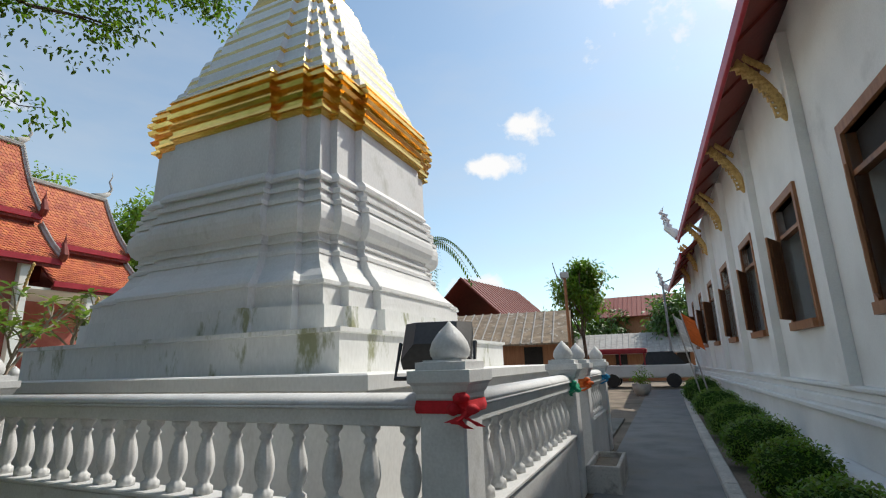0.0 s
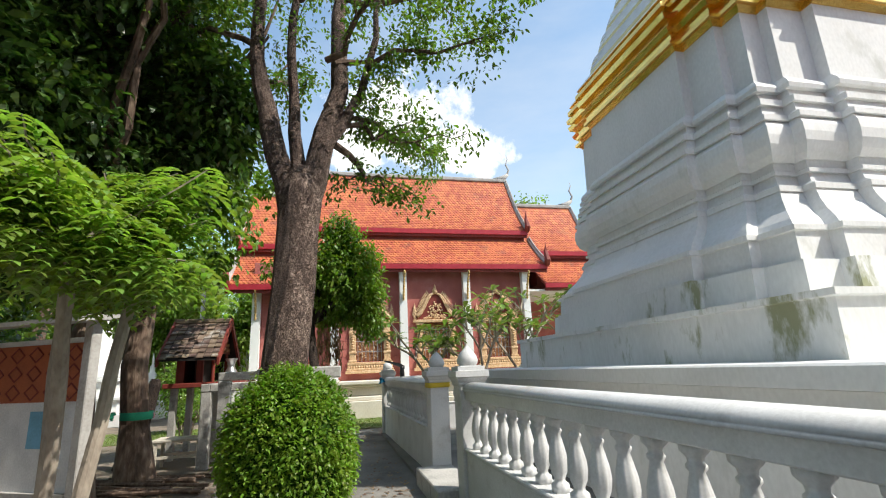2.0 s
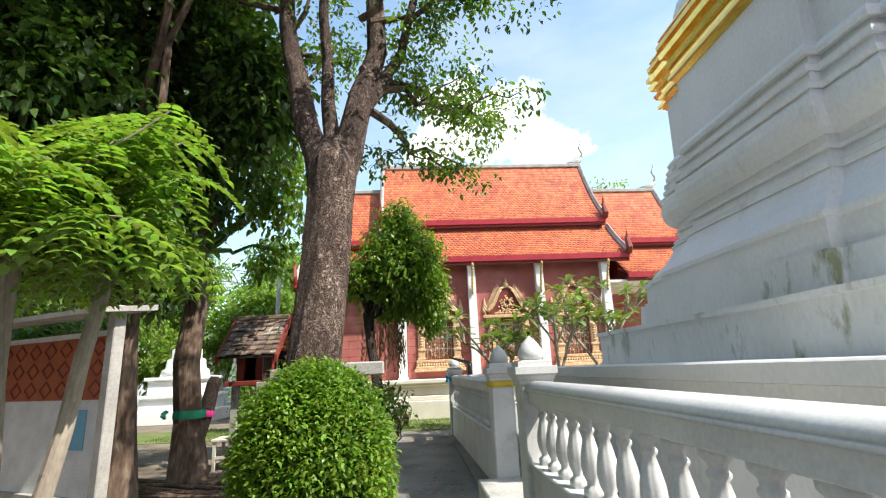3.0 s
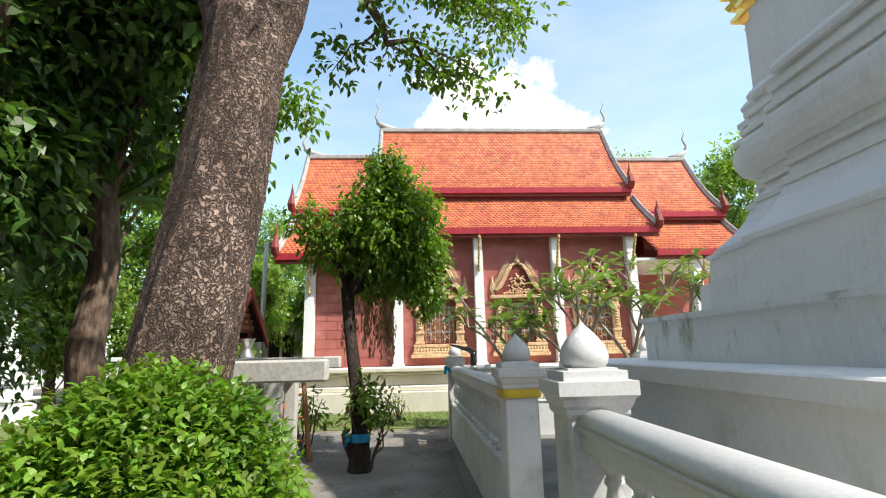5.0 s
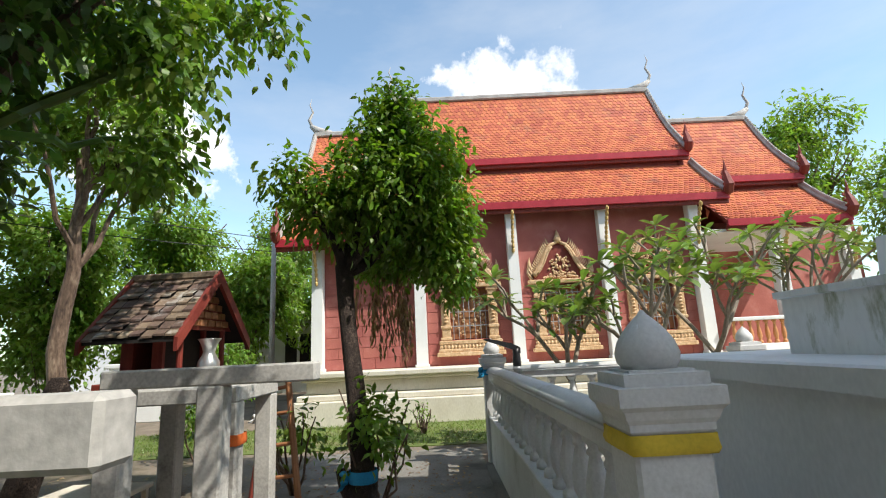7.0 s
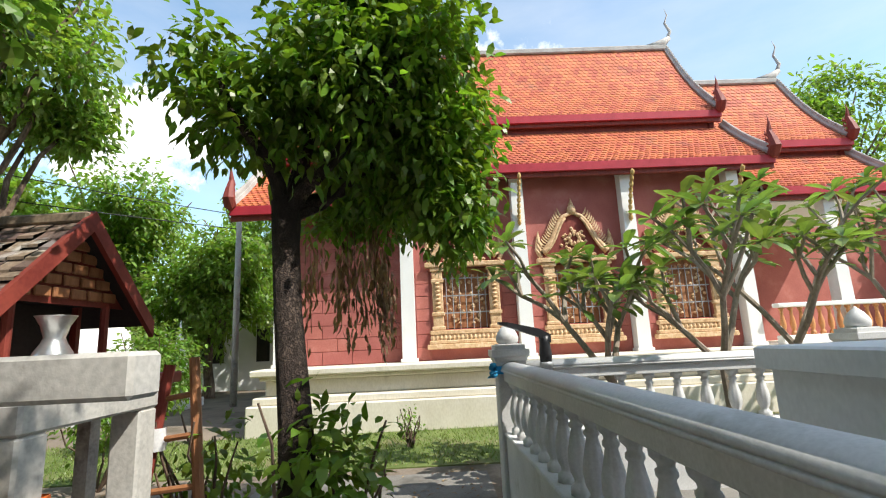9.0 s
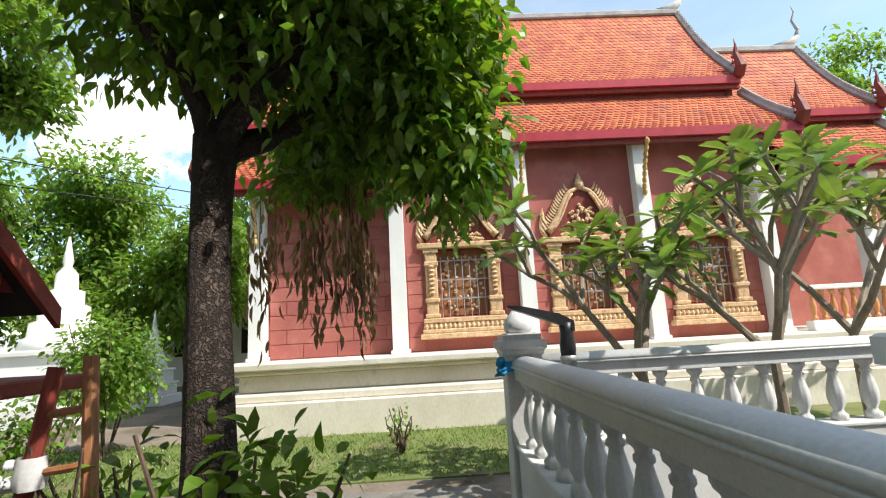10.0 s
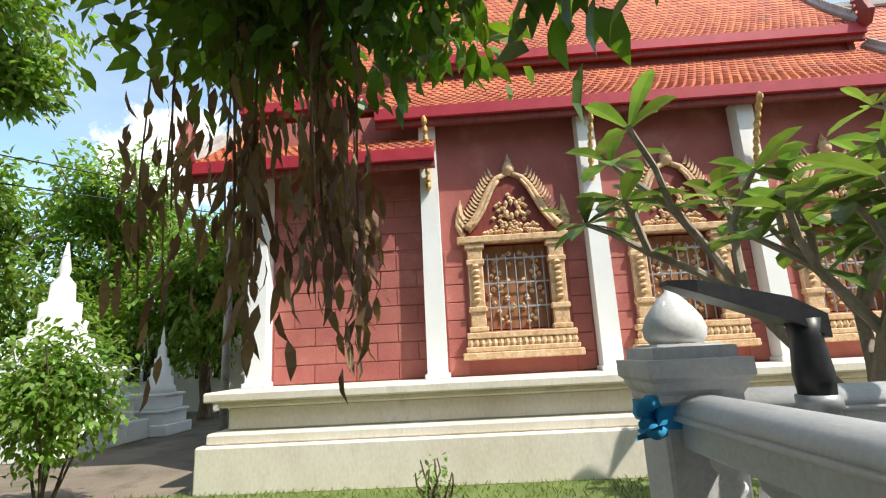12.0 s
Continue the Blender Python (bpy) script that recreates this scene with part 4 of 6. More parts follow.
for ya, yb, dz in ((-27, 11.5, 0.0), (11.5, 21.5, -0.55)):
    ex, ez = -0.70, 5.32 + dz
    s = Shape().loft([[(ex, ya, ez), (ex, yb, ez), (ex, yb, ez + 0.07), (ex, ya, ez + 0.07)], [(0.4, ya, ez + 0.95), (0.4, yb, ez + 0.95), (0.4, yb, ez + 1.02), (0.4, ya, ez + 1.02)],
                      [(4.7, ya, 11.0 + dz), (4.7, yb, 11.0 + dz), (4.7, yb, 11.07 + dz), (4.7, ya, 11.07 + dz)], [(10.4, ya, 4.5 + dz), (10.4, yb, 4.5 + dz), (10.4, yb, 4.57 + dz), (10.4, ya, 4.57 + dz)]])
    r_ = part("roof", s, DARKRED, hall, "red boarded eaves under the roof")
    part("fascia", Shape().box(ex - 0.06, ex, ya, yb, ez - 0.12, ez + 0.10, 0.01), REDPAINT, r_, "red fascia board")
    for k in range(int((yb - ya) / 1.55)):
        y = ya + 0.45 + k * 1.55
        part("rafter", Shape().loft([[(ex, y - 0.04, ez - 0.06), (ex, y + 0.04, ez - 0.06), (ex, y + 0.04, ez), (ex, y - 0.04, ez)], [(0.0, y - 0.04, ez + 0.56), (0.0, y + 0.04, ez + 0.56), (0.0, y + 0.04, ez + 0.63), (0.0, y - 0.04, ez + 0.63)]]), DARKRED, r_)
    s = Shape().tube([(ex, yb, ez + 0.1), (ex - 0.1, yb + 0.1, ez + 0.3), (ex - 0.32, yb + 0.15, ez + 0.5), (ex - 0.28, yb + 0.2, ez + 0.8), (ex - 0.42, yb + 0.25, ez + 1.1), (ex - 0.34, yb + 0.25, ez + 1.35)], [0.14, 0.16, 0.12, 0.08, 0.04, 0.006], 7)
    for k in range(4):
        s.tube([(ex - 0.1 - 0.05 * k, yb + 0.15, ez + 0.35 + 0.2 * k), (ex - 0.35 - 0.05 * k, yb + 0.15, ez + 0.5 + 0.2 * k), (ex - 0.4, yb + 0.15, ez + 0.65 + 0.2 * k)], [0.07, 0.05, 0.005], 5)
    part("roof_horn", s, WHITE, hall, "white curling roof horn")


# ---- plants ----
# near-black green that paints the shade inside a clipped bush
CORE_SHADE = material("bush_core_shade", [(0.3, (0.012, 0.03, 0.006)), (0.6, (0.03, 0.07, 0.012))], 12, 0.9, 0.6, 60, spec=0.05)
def leaves_in(s, centre, radii, n, size, rng, shell=0.45, droop=0.3, gaps=None, narrow=0.42, sub=9, lumps=0.3):
    """Clumps of leaves spread through an uneven ellipsoid."""
    c = Vector(centre)
    k = 0
    while k < n:
        d = Vector((rng.gauss(0, 1), rng.gauss(0, 1), rng.gauss(0, 1))).normalized()
        q = (shell + (1 - shell) * rng.random()) * (1 - lumps / 2 + lumps * noise.noise(d * 2.1 + c * 0.37))
        p = c + Vector((d.x * radii[0], d.y * radii[1], d.z * radii[2])) * q
        if p.z < 0.03 or (gaps and noise.noise(p * gaps) < -0.08):
            k += 1
            continue
        for j in range(sub):
            w = (d * 0.5 + Vector((rng.uniform(-1, 1), rng.uniform(-1, 1), rng.uniform(-1, 0.6) - droop))).normalized()
            o = p + Vector((rng.uniform(-1, 1), rng.uniform(-1, 1), rng.uniform(-1, 1))) * size * 1.3
            if o.z < 0.02:
                continue
            ln = size * rng.uniform(0.7, 1.25)
            s.leaf(o, w, (rng.uniform(-0.6, 0.6), rng.uniform(-0.6, 0.6), 1), ln, ln * narrow)
        k += sub
    return s


def limb(s, a, b, r0, r1, rng, wob=0.05, n=6, seg=8, rough=0.06):
    p = smooth_path(a, b, n, wob, rng)
    s.tube(p, [r0 + (r1 - r0) * k / n for k in range(n + 1)], seg, rough, rng)
    return p


def ball_bush(x, y, r, h, label, mat=L_BUSH, n=9000, size=0.032, seed=1, group=""):
    rng = random.Random(seed)
    t = thing("clipped_bush", label, "bush", (x, y, 0), group)
    for k in range(5):
        a = k * 1.26
        s = Shape()
        limb(s, (0.03 * math.cos(a), 0.03 * math.sin(a), 0), (r * 0.5 * math.cos(a), r * 0.5 * math.sin(a), h * 0.7), 0.02, 0.008, rng, 0.02, 4, 5)
        part("stem", s, BARK, t)
    # solid filler, no leaves; its dark colour stands for shade between them
    part("core", Shape().lathe([(r * 0.4, 0.06), (r * 0.82, h * 0.22), (r * 0.88, h * 0.5), (r * 0.7, h * 0.78), (r * 0.3, h * 0.90)], 0, 0, 0, 16), CORE_SHADE, t, "solid core coloured as the shade between the leaves", smooth=True)
    s = Shape()
    leaves_in(s, (0, 0, h / 2), (r, r, h / 2), n, size, rng, 0.90, 0.0, None, 0.5, 3, 0.06)
    part("leaves", s, mat, t)
    return t


BX, BY = -4.95, 0.76
ball_bush(BX, BY, 0.55, 1.40, "round clipped bush with small bright green leaves", n=24000, size=0.042, seed=2)
for k, (x, y, r, h) in enumerate([(1.0, 4.3, 0.36, 0.50), (1.0, 5.75, 0.36, 0.56), (0.98, 7.3, 0.44, 0.62), (0.98, 9.6, 0.46, 0.62), (0.95, 12.6, 0.5, 0.66), (0.9, 16.5, 0.55, 0.8)]):
    ball_bush(x, y, r, h, "low round clipped shrub along the hall", L_MANGO, 4500, 0.036, 20 + k, "clipped shrubs along the hall")

# large forked tree in front of the stupa
rng = random.Random(11)
o = Vector((-5.10, 0.60, 0))
t1 = thing("forked_tree", "large forked tree with rough brown bark and open crown", "tree", tuple(o))
s = Shape()
base = [Vector(p) - o for p in ((-5.06, 0.58, 0), (-5.12, 0.61, 0.4), (-5.22, 0.65, 1.0), (-5.33, 0.69, 1.6), (-5.45, 0.72, 2.2), (-5.55, 0.74, 2.8), (-5.62, 0.75, 3.2), (-5.68, 0.75, 3.5))]
s.tube(base, [0.31, 0.24, 0.215, 0.205, 0.205, 0.215, 0.225, 0.13], 24, 0.05, rng)
forks = [((-5.60, 0.66, 3.05), (-5.92, 0.26, 4.6), (-6.0, 0.15, 7.0), 0.135), ((-5.62, 0.80, 3.05), (-5.95, 1.16, 4.7), (-5.9, 1.2, 7.2), 0.15),
         ((-5.75, 0.74, 3.3), (-6.0, 0.62, 4.6), (-5.9, 0.66, 7.0), 0.085), ((-5.70, 0.98, 3.75), (-6.0, 1.42, 4.7), (-5.8, 1.8, 6.6), 0.07)]
for a, b, c_, r in forks:
    pa = smooth_path(Vector(a) - o, Vector(b) - o, 5, 0.025, rng)
    pb = smooth_path(Vector(b) - o, Vector(c_) - o, 5, 0.06, rng)
    pts = pa + pb[1:]
    s.tube(pts, [r * (1.0 - 0.68 * (k / (len(pts) - 1)) ** 1.3) for k in range(len(pts))], 14, 0.05, rng)
part("trunk", s, FLAKY, t1, "forked trunk with deep flaky bark")
s = Shape()
ends = []
for a, b in (((-5.8, 1.0, 4.2), (-6.6, 2.3, 4.3)), ((-5.8, 1.0, 4.4), (-7.4, 2.6, 4.6)), ((-5.85, 1.1, 5.0), (-5.4, 2.9, 5.2)), ((-6.2, 0.1, 5.0), (-8.2, 0.6, 6.0)), ((-5.9, 1.2, 6.0), (-6.2, 3.0, 6.6)),
             ((-6.2, 0.1, 5.4), (-6.9, -1.6, 6.4)), ((-5.6, 0.5, 6.2), (-3.6, 0.2, 7.0)), ((-5.8, 1.0, 5.0), (-4.4, 1.9, 5.6)), ((-5.8, 1.1, 3.9), (-6.8, 1.9, 3.7)), ((-5.8, 0.7, 5.8), (-3.2, -1.0, 6.6)), ((-6.25, 0.0, 6.4), (-7.2, 1.4, 7.4)), ((-5.9, 1.7, 6.0), (-4.5, 3.7, 5.8))):
    s = Shape()
    p = limb(s, Vector(a) - o, Vector(b) - o, 0.045, 0.012, rng, 0.09, 7, 6)
    ends.append(p)
    for j in range(4):
        q = p[3 + j]
        e = q + Vector((rng.uniform(-0.6, 0.6), rng.uniform(-0.5, 0.6), rng.uniform(-0.45, 0.3)))
        ends.append(limb(s, q, e, 0.014, 0.004, rng, 0.05, 4, 4))
    part("branch", s, BARK, t1)
s = Shape()
for p in ends:
    for q in p[2:]:
        leaves_in(s, q, (0.30, 0.30, 0.24), 40, 0.075, rng, 0.1, 0.3, None, 0.5, 5)
for c_, r, n in (((-6.6, 2.3, 4.1), (0.6, 0.6, 0.5), 420), ((-6.0, 0.6, 7.4), (2.8, 2.4, 1.4), 6500), ((-6.4, 1.9, 5.4), (1.0, 0.9, 0.9), 1200), ((-6.0, 1.5, 4.6), (0.7, 0.6, 0.6), 420), ((-7.0, -1.0, 6.0), (1.7, 1.4, 1.6), 3200), ((-6.3, 0.2, 5.7), (1.0, 0.8, 0.8), 900), ((-4.0, -0.2, 7.1), (1.7, 1.4, 0.9), 2000), ((-5.6, 2.4, 5.3), (0.6, 0.6, 0.5), 500), ((-7.2, 2.6, 4.6), (0.5, 0.4, 0.4), 260), ((-4.6, 3.6, 5.75), (0.55, 0.6, 0.45), 480), ((-5.2, 2.6, 5.0), (0.6, 0.6, 0.6), 560)):
    leaves_in(s, Vector(c_) - o, r, n, 0.065, rng, 0.2, 0.2, 1.1, 0.5, 7)
part("crown", s, L_TREE, t1, "open crown of small green leaves")

# young leafy tree before the red temple, with withered leaves hanging from it
T2 = (-9.55, 0.96)
t2 = thing("leafy_tree", "young leafy tree with a dense glossy green crown", "tree", (*T2, 0))
s = Shape()
s.tube([(0.0, 0, 0), (-0.03, 0, 0.4), (-0.20, -0.08, 1.0), (-0.40, -0.185, 1.6), (-0.55, -0.25, 2.05), (-0.62, -0.27, 2.35)], [0.15, 0.105, 0.088, 0.082, 0.085, 0.10], 14, 0.06, rng)
s.tube([(0.0, -0.04, 0.10), (0.0, -0.16, 0.34), (-0.02, -0.20, 0.46)], [0.075, 0.055, 0.04], 9, 0.06, rng)
for e in ((-0.3, 0.6, 3.2), (-1.2, -0.3, 3.1), (-0.6, 0.1, 3.7), (-0.3, -0.6, 3.1), (-1.0, 0.7, 3.0), (-0.9, 0.3, 2.7)):
    limb(s, (-0.60, -0.27, 2.25), e, 0.06, 0.018, rng, 0.05, 5, 7)
part("trunk", s, DUSKY, t2, "dark furrowed trunk")
s = Shape()
for c_, r, n in (((-0.65, 0.20, 3.20), (0.85, 0.75, 0.85), 5200), ((-0.75, 0.75, 2.85), (0.55, 0.50, 0.75), 2900), ((-0.55, -0.50, 2.95), (0.5, 0.45, 0.45), 1300), ((-0.7, 0.25, 3.85), (0.6, 0.55, 0.50), 1500),
                 ((-0.5, 0.70, 3.45), (0.5, 0.45, 0.55), 1300), ((-1.15, 0.35, 2.75), (0.55, 0.6, 0.45), 1500), ((-0.5, -0.85, 3.3), (0.4, 0.35, 0.30), 420), ((-0.75, 0.85, 2.30), (0.40, 0.35, 0.40), 900), ((-0.65, 0.35, 4.2), (0.45, 0.45, 0.30), 600), ((-1.55, 0.05, 2.75), (0.55, 0.55, 0.30), 900), ((-1.60, 0.05, 2.48), (0.45, 0.60, 0.22), 700), ((-1.50, 0.60, 2.52), (0.40, 0.38, 0.25), 420)):
    leaves_in(s, c_, r, n, 0.105, rng, 0.35, 0.45, None, 0.42, 6)
part("crown", s, L_MANGO, t2, "dense crown of pointed glossy leaves")
s = Shape()
bunches = [(-1.70 + rng.uniform(-0.30, 0.25), -0.10 + rng.uniform(-0.34, 0.42), rng.uniform(2.05, 2.50)) for k in range(17)]
for k in range(85):
    x, y, z = bunches[k % 17]
    x, y, z = x + rng.uniform(-0.07, 0.07), y + rng.uniform(-0.07, 0.07), z + rng.uniform(-0.25, 0.12)
    for j in range(rng.randint(4, 10)):
        s.leaf((x + rng.uniform(-0.05, 0.05), y + rng.uniform(-0.05, 0.05), z - 0.07 * j), (rng.uniform(-0.3, 0.3), rng.uniform(-0.3, 0.3), -1), (rng.uniform(-1, 1), rng.uniform(-1, 1), 0.2), rng.uniform(0.08, 0.15), rng.uniform(0.020, 0.036), 0.6)
for x, y, z in bunches:
    s.tube([(x, y, z + 0.3), (x + 0.02, y, z - 0.2), (x, y + 0.01, z - 0.6)], 0.004, 4)
part("withered_leaves", s, L_DEAD, t2, "strings of withered brown leaves hanging from the crown")
ribbon(T2[0] - 0.02, T2[1], 0.40, 0.115, RIB_BLUE, "blue cloth ribbon tied round the tree trunk", 0.05, 3, 12, False)

# feathery tree with leaning pale trunks
tm = thing("feathery_tree", "small tree with leaning pale stems and light green feathery leaves", "tree", (-3.75, -0.40, 0))
o = Vector((-3.75, -0.40, 0))
s = Shape()
stems = [((-3.80, -0.42, 0), (-3.55, -0.32, 1.0), (-3.25, -0.22, 2.1)), ((-3.74, -0.40, 0), (-3.62, -0.36, 1.0), (-3.42, -0.30, 2.2)), ((-3.70, -0.36, 0), (-3.85, -0.22, 1.1), (-3.95, -0.12, 2.15))]
tops = []
for a, b, c_ in stems:
    pts = smooth_path(Vector(a) - o, Vector(b) - o, 3, 0.01, rng) + smooth_path(Vector(b) - o, Vector(c_) - o, 3, 0.02, rng)[1:]
    part("stem", Shape().tube(pts, [0.050, 0.046, 0.042, 0.040, 0.038, 0.034, 0.03], 10, 0.05, rng), SMOOTHBARK, tm, "pale leaning stem")
    tops.append(pts[-1])
fr = Shape()
for tp in tops:
    for k in range(13):
        a = rng.uniform(0, 6.28)
        e = tp + Vector((math.cos(a) * rng.uniform(0.25, 0.75), math.sin(a) * rng.uniform(0.25, 0.7), rng.uniform(-0.25, 0.45)))
        p = limb(s, tp - Vector((0, 0, 0.1)), e, 0.012, 0.004, rng, 0.03, 5, 4)
        for q in p[2:]:
            for side in range(5):
                b = rng.uniform(0, 6.28)
                way = Vector((math.cos(b), math.sin(b), rng.uniform(-0.5, 0.1))).normalized()
                cr_ = way.cross(Vector((0, 0, 1))).normalized()
                for j in range(7):
                    w0 = q + way * (0.05 + 0.035 * j) - Vector((0, 0, 0.004 * j * j))
                    for sg in (-1, 1):
                        fr.leaf(w0, way * 0.5 + cr_ * sg + Vector((0, 0, -0.25)), (0, 0, 1), 0.075, 0.036)
part("stem", s, SMOOTHBARK, tm, "fine upper twigs")
part("leaves", fr, L_LIGHT, tm, "feathery light green leaves")


def broad_tree(name, label, x, y, h, r, trunk_r, crown, n, mat, seed, size=0.12, lean=(0, 0), bark=BARK, gaps=0.8, sub=7):
    rg = random.Random(seed)
    t = thing(name, label, "tree", (x, y, 0))
    s = Shape()
    top = Vector((lean[0], lean[1], h * 0.62))
    p = smooth_path((0, 0, 0), top, 7, trunk_r * 0.4, rg)
    s.tube(p, [trunk_r * (1.35 if k == 0 else 1.0 - 0.08 * k) for k in range(8)], 12, 0.06, rg)
    for k in range(7):
        a = rg.uniform(0, 6.28)
        limb(s, p[4 + k % 3], top + Vector((math.cos(a) * r * 0.7, math.sin(a) * r * 0.7, h * rg.uniform(0.05, 0.3))), trunk_r * 0.35, 0.02, rg, 0.12, 6, 6)
    part("trunk", s, bark, t)
    s = Shape()
    for c_, rr, f in crown:
        leaves_in(s, c_, rr, int(n * f), size, rg, 0.3, 0.3, gaps, 0.42, sub)
    part("crown", s, mat, t)
    return t


# dense dark trees at the side of the walk, canopy shade mixed into the leaf colour
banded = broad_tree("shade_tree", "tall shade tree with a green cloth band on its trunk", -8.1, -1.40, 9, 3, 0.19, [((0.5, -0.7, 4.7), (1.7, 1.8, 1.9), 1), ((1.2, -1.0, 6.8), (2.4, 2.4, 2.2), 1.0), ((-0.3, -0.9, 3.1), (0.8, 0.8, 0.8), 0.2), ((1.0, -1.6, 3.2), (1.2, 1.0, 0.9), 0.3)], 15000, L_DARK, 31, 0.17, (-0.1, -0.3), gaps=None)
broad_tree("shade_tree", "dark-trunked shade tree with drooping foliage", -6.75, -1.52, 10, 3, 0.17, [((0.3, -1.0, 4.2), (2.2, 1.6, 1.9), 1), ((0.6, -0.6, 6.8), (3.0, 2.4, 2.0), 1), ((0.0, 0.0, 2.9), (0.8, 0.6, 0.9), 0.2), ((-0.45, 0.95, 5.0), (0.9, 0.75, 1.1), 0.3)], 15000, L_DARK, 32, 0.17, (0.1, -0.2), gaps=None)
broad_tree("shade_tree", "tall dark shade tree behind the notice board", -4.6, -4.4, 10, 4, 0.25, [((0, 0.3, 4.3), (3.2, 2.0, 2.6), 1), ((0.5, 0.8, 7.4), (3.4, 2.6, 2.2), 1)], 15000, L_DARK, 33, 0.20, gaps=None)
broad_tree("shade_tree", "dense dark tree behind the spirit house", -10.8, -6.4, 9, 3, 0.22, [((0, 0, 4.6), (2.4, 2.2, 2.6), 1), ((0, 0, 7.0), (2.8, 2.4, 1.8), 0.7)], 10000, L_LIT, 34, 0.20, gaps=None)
s = Shape()
rng = random.Random(36)
for c_, r, n in (((-0.8, 0.8, 4.3), (0.9, 0.8, 1.0), 1300), ((-1.1, 0.4, 3.3), (0.7, 0.6, 0.6), 520), ((-1.6, 0.6, 5.0), (0.9, 0.7, 0.7), 700), ((-1.2, 1.5, 4.7), (0.6, 0.5, 0.5), 260)):
    leaves_in(s, c_, r, n, 0.13, rng, 0.2, 0.5, 1.4, 0.5, 5)
for e in ((-0.9, 0.9, 4.3), (-1.6, 0.7, 5.0), (-1.1, 0.5, 3.4)):
    limb(s, (-0.05, -0.1, 3.0), e, 0.05, 0.012, rng, 0.08, 6, 6)
# lighter leaf colour than the crown, so these boughs read as lit
part("foliage", s, L_TREE, banded, "low boughs with large drooping leaves")
ribbon(-8.12, -1.45, 0.88, 0.185, RIB_GREEN, "green cloth band tied round the tree trunk", 0.05, 2, 13, False)
# far trees take the green with sunlight already in its colour
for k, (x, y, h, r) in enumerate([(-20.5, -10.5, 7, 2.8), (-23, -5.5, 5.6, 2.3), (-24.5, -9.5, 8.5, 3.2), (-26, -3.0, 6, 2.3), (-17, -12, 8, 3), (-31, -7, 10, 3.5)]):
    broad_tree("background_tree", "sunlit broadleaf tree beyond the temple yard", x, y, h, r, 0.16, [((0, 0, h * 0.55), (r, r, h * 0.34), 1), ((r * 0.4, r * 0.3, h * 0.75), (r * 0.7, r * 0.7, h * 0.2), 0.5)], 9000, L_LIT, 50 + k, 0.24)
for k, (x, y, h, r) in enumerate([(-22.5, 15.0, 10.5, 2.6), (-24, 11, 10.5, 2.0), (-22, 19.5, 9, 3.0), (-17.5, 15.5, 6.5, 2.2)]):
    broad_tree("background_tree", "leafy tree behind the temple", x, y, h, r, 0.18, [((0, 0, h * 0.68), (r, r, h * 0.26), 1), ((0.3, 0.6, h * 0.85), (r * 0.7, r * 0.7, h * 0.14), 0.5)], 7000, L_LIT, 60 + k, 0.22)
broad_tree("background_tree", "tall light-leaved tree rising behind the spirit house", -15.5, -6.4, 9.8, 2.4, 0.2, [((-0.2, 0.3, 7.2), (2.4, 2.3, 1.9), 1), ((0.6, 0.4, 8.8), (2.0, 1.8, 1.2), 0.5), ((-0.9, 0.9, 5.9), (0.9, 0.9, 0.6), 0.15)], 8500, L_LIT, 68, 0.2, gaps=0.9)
broad_tree("path_tree", "round-headed green tree at the end of the path", -3.4, 24.5, 6.6, 1.9, 0.11, [((0, 0, 4.6), (1.5, 1.5, 1.5), 1), ((0.2, 0, 5.4), (1.0, 1.0, 0.8), 0.4)], 6500, L_MANGO, 70, 0.2)
for k, (x, y, h, r) in enumerate([(1.4, 37, 6.4, 2.8), (-4.5, 44, 6.0, 3), (-12, 44, 6, 3.5), (-7.0, 36, 5.2, 2.4), (-9.5, 33, 5.0, 2.2), (6, 52, 8, 4)]):
    broad_tree("background_tree", "dark green trees beyond the street", x, y, h, r, 0.2, [((0, 0, h * 0.6), (r, r, h * 0.38), 1)], 6000, L_DARK, 75 + k, 0.36)


def paddle(s, p, way, ln, w):
    """A long leaf, widest past its middle, arching down."""
    p, way = Vector(p), Vector(way).normalized()
    side = way.cross(Vector((0, 0, 1))).normalized()
    up = side.cross(way)
    row = []
    for u, k in ((0.0, 0.12), (0.3, 0.6), (0.62, 1.0), (0.86, 0.7)):
        c = p + way * ln * u - Vector((0, 0, ln * 0.22 * u * u))
        row.append((c - side * w / 2 * k + up * w * 0.12 * k, c, c + side * w / 2 * k + up * w * 0.12 * k))
    tip = p + way * ln - Vector((0, 0, ln * 0.24))
    v = [q for r in row for q in r] + [tip]
    f = [(i * 3 + j, i * 3 + j + 1, i * 3 + j + 4, i * 3 + j + 3) for i in range(3) for j in range(2)] + [(9, 10, 12), (10, 11, 12)]
    s.add(v, f)


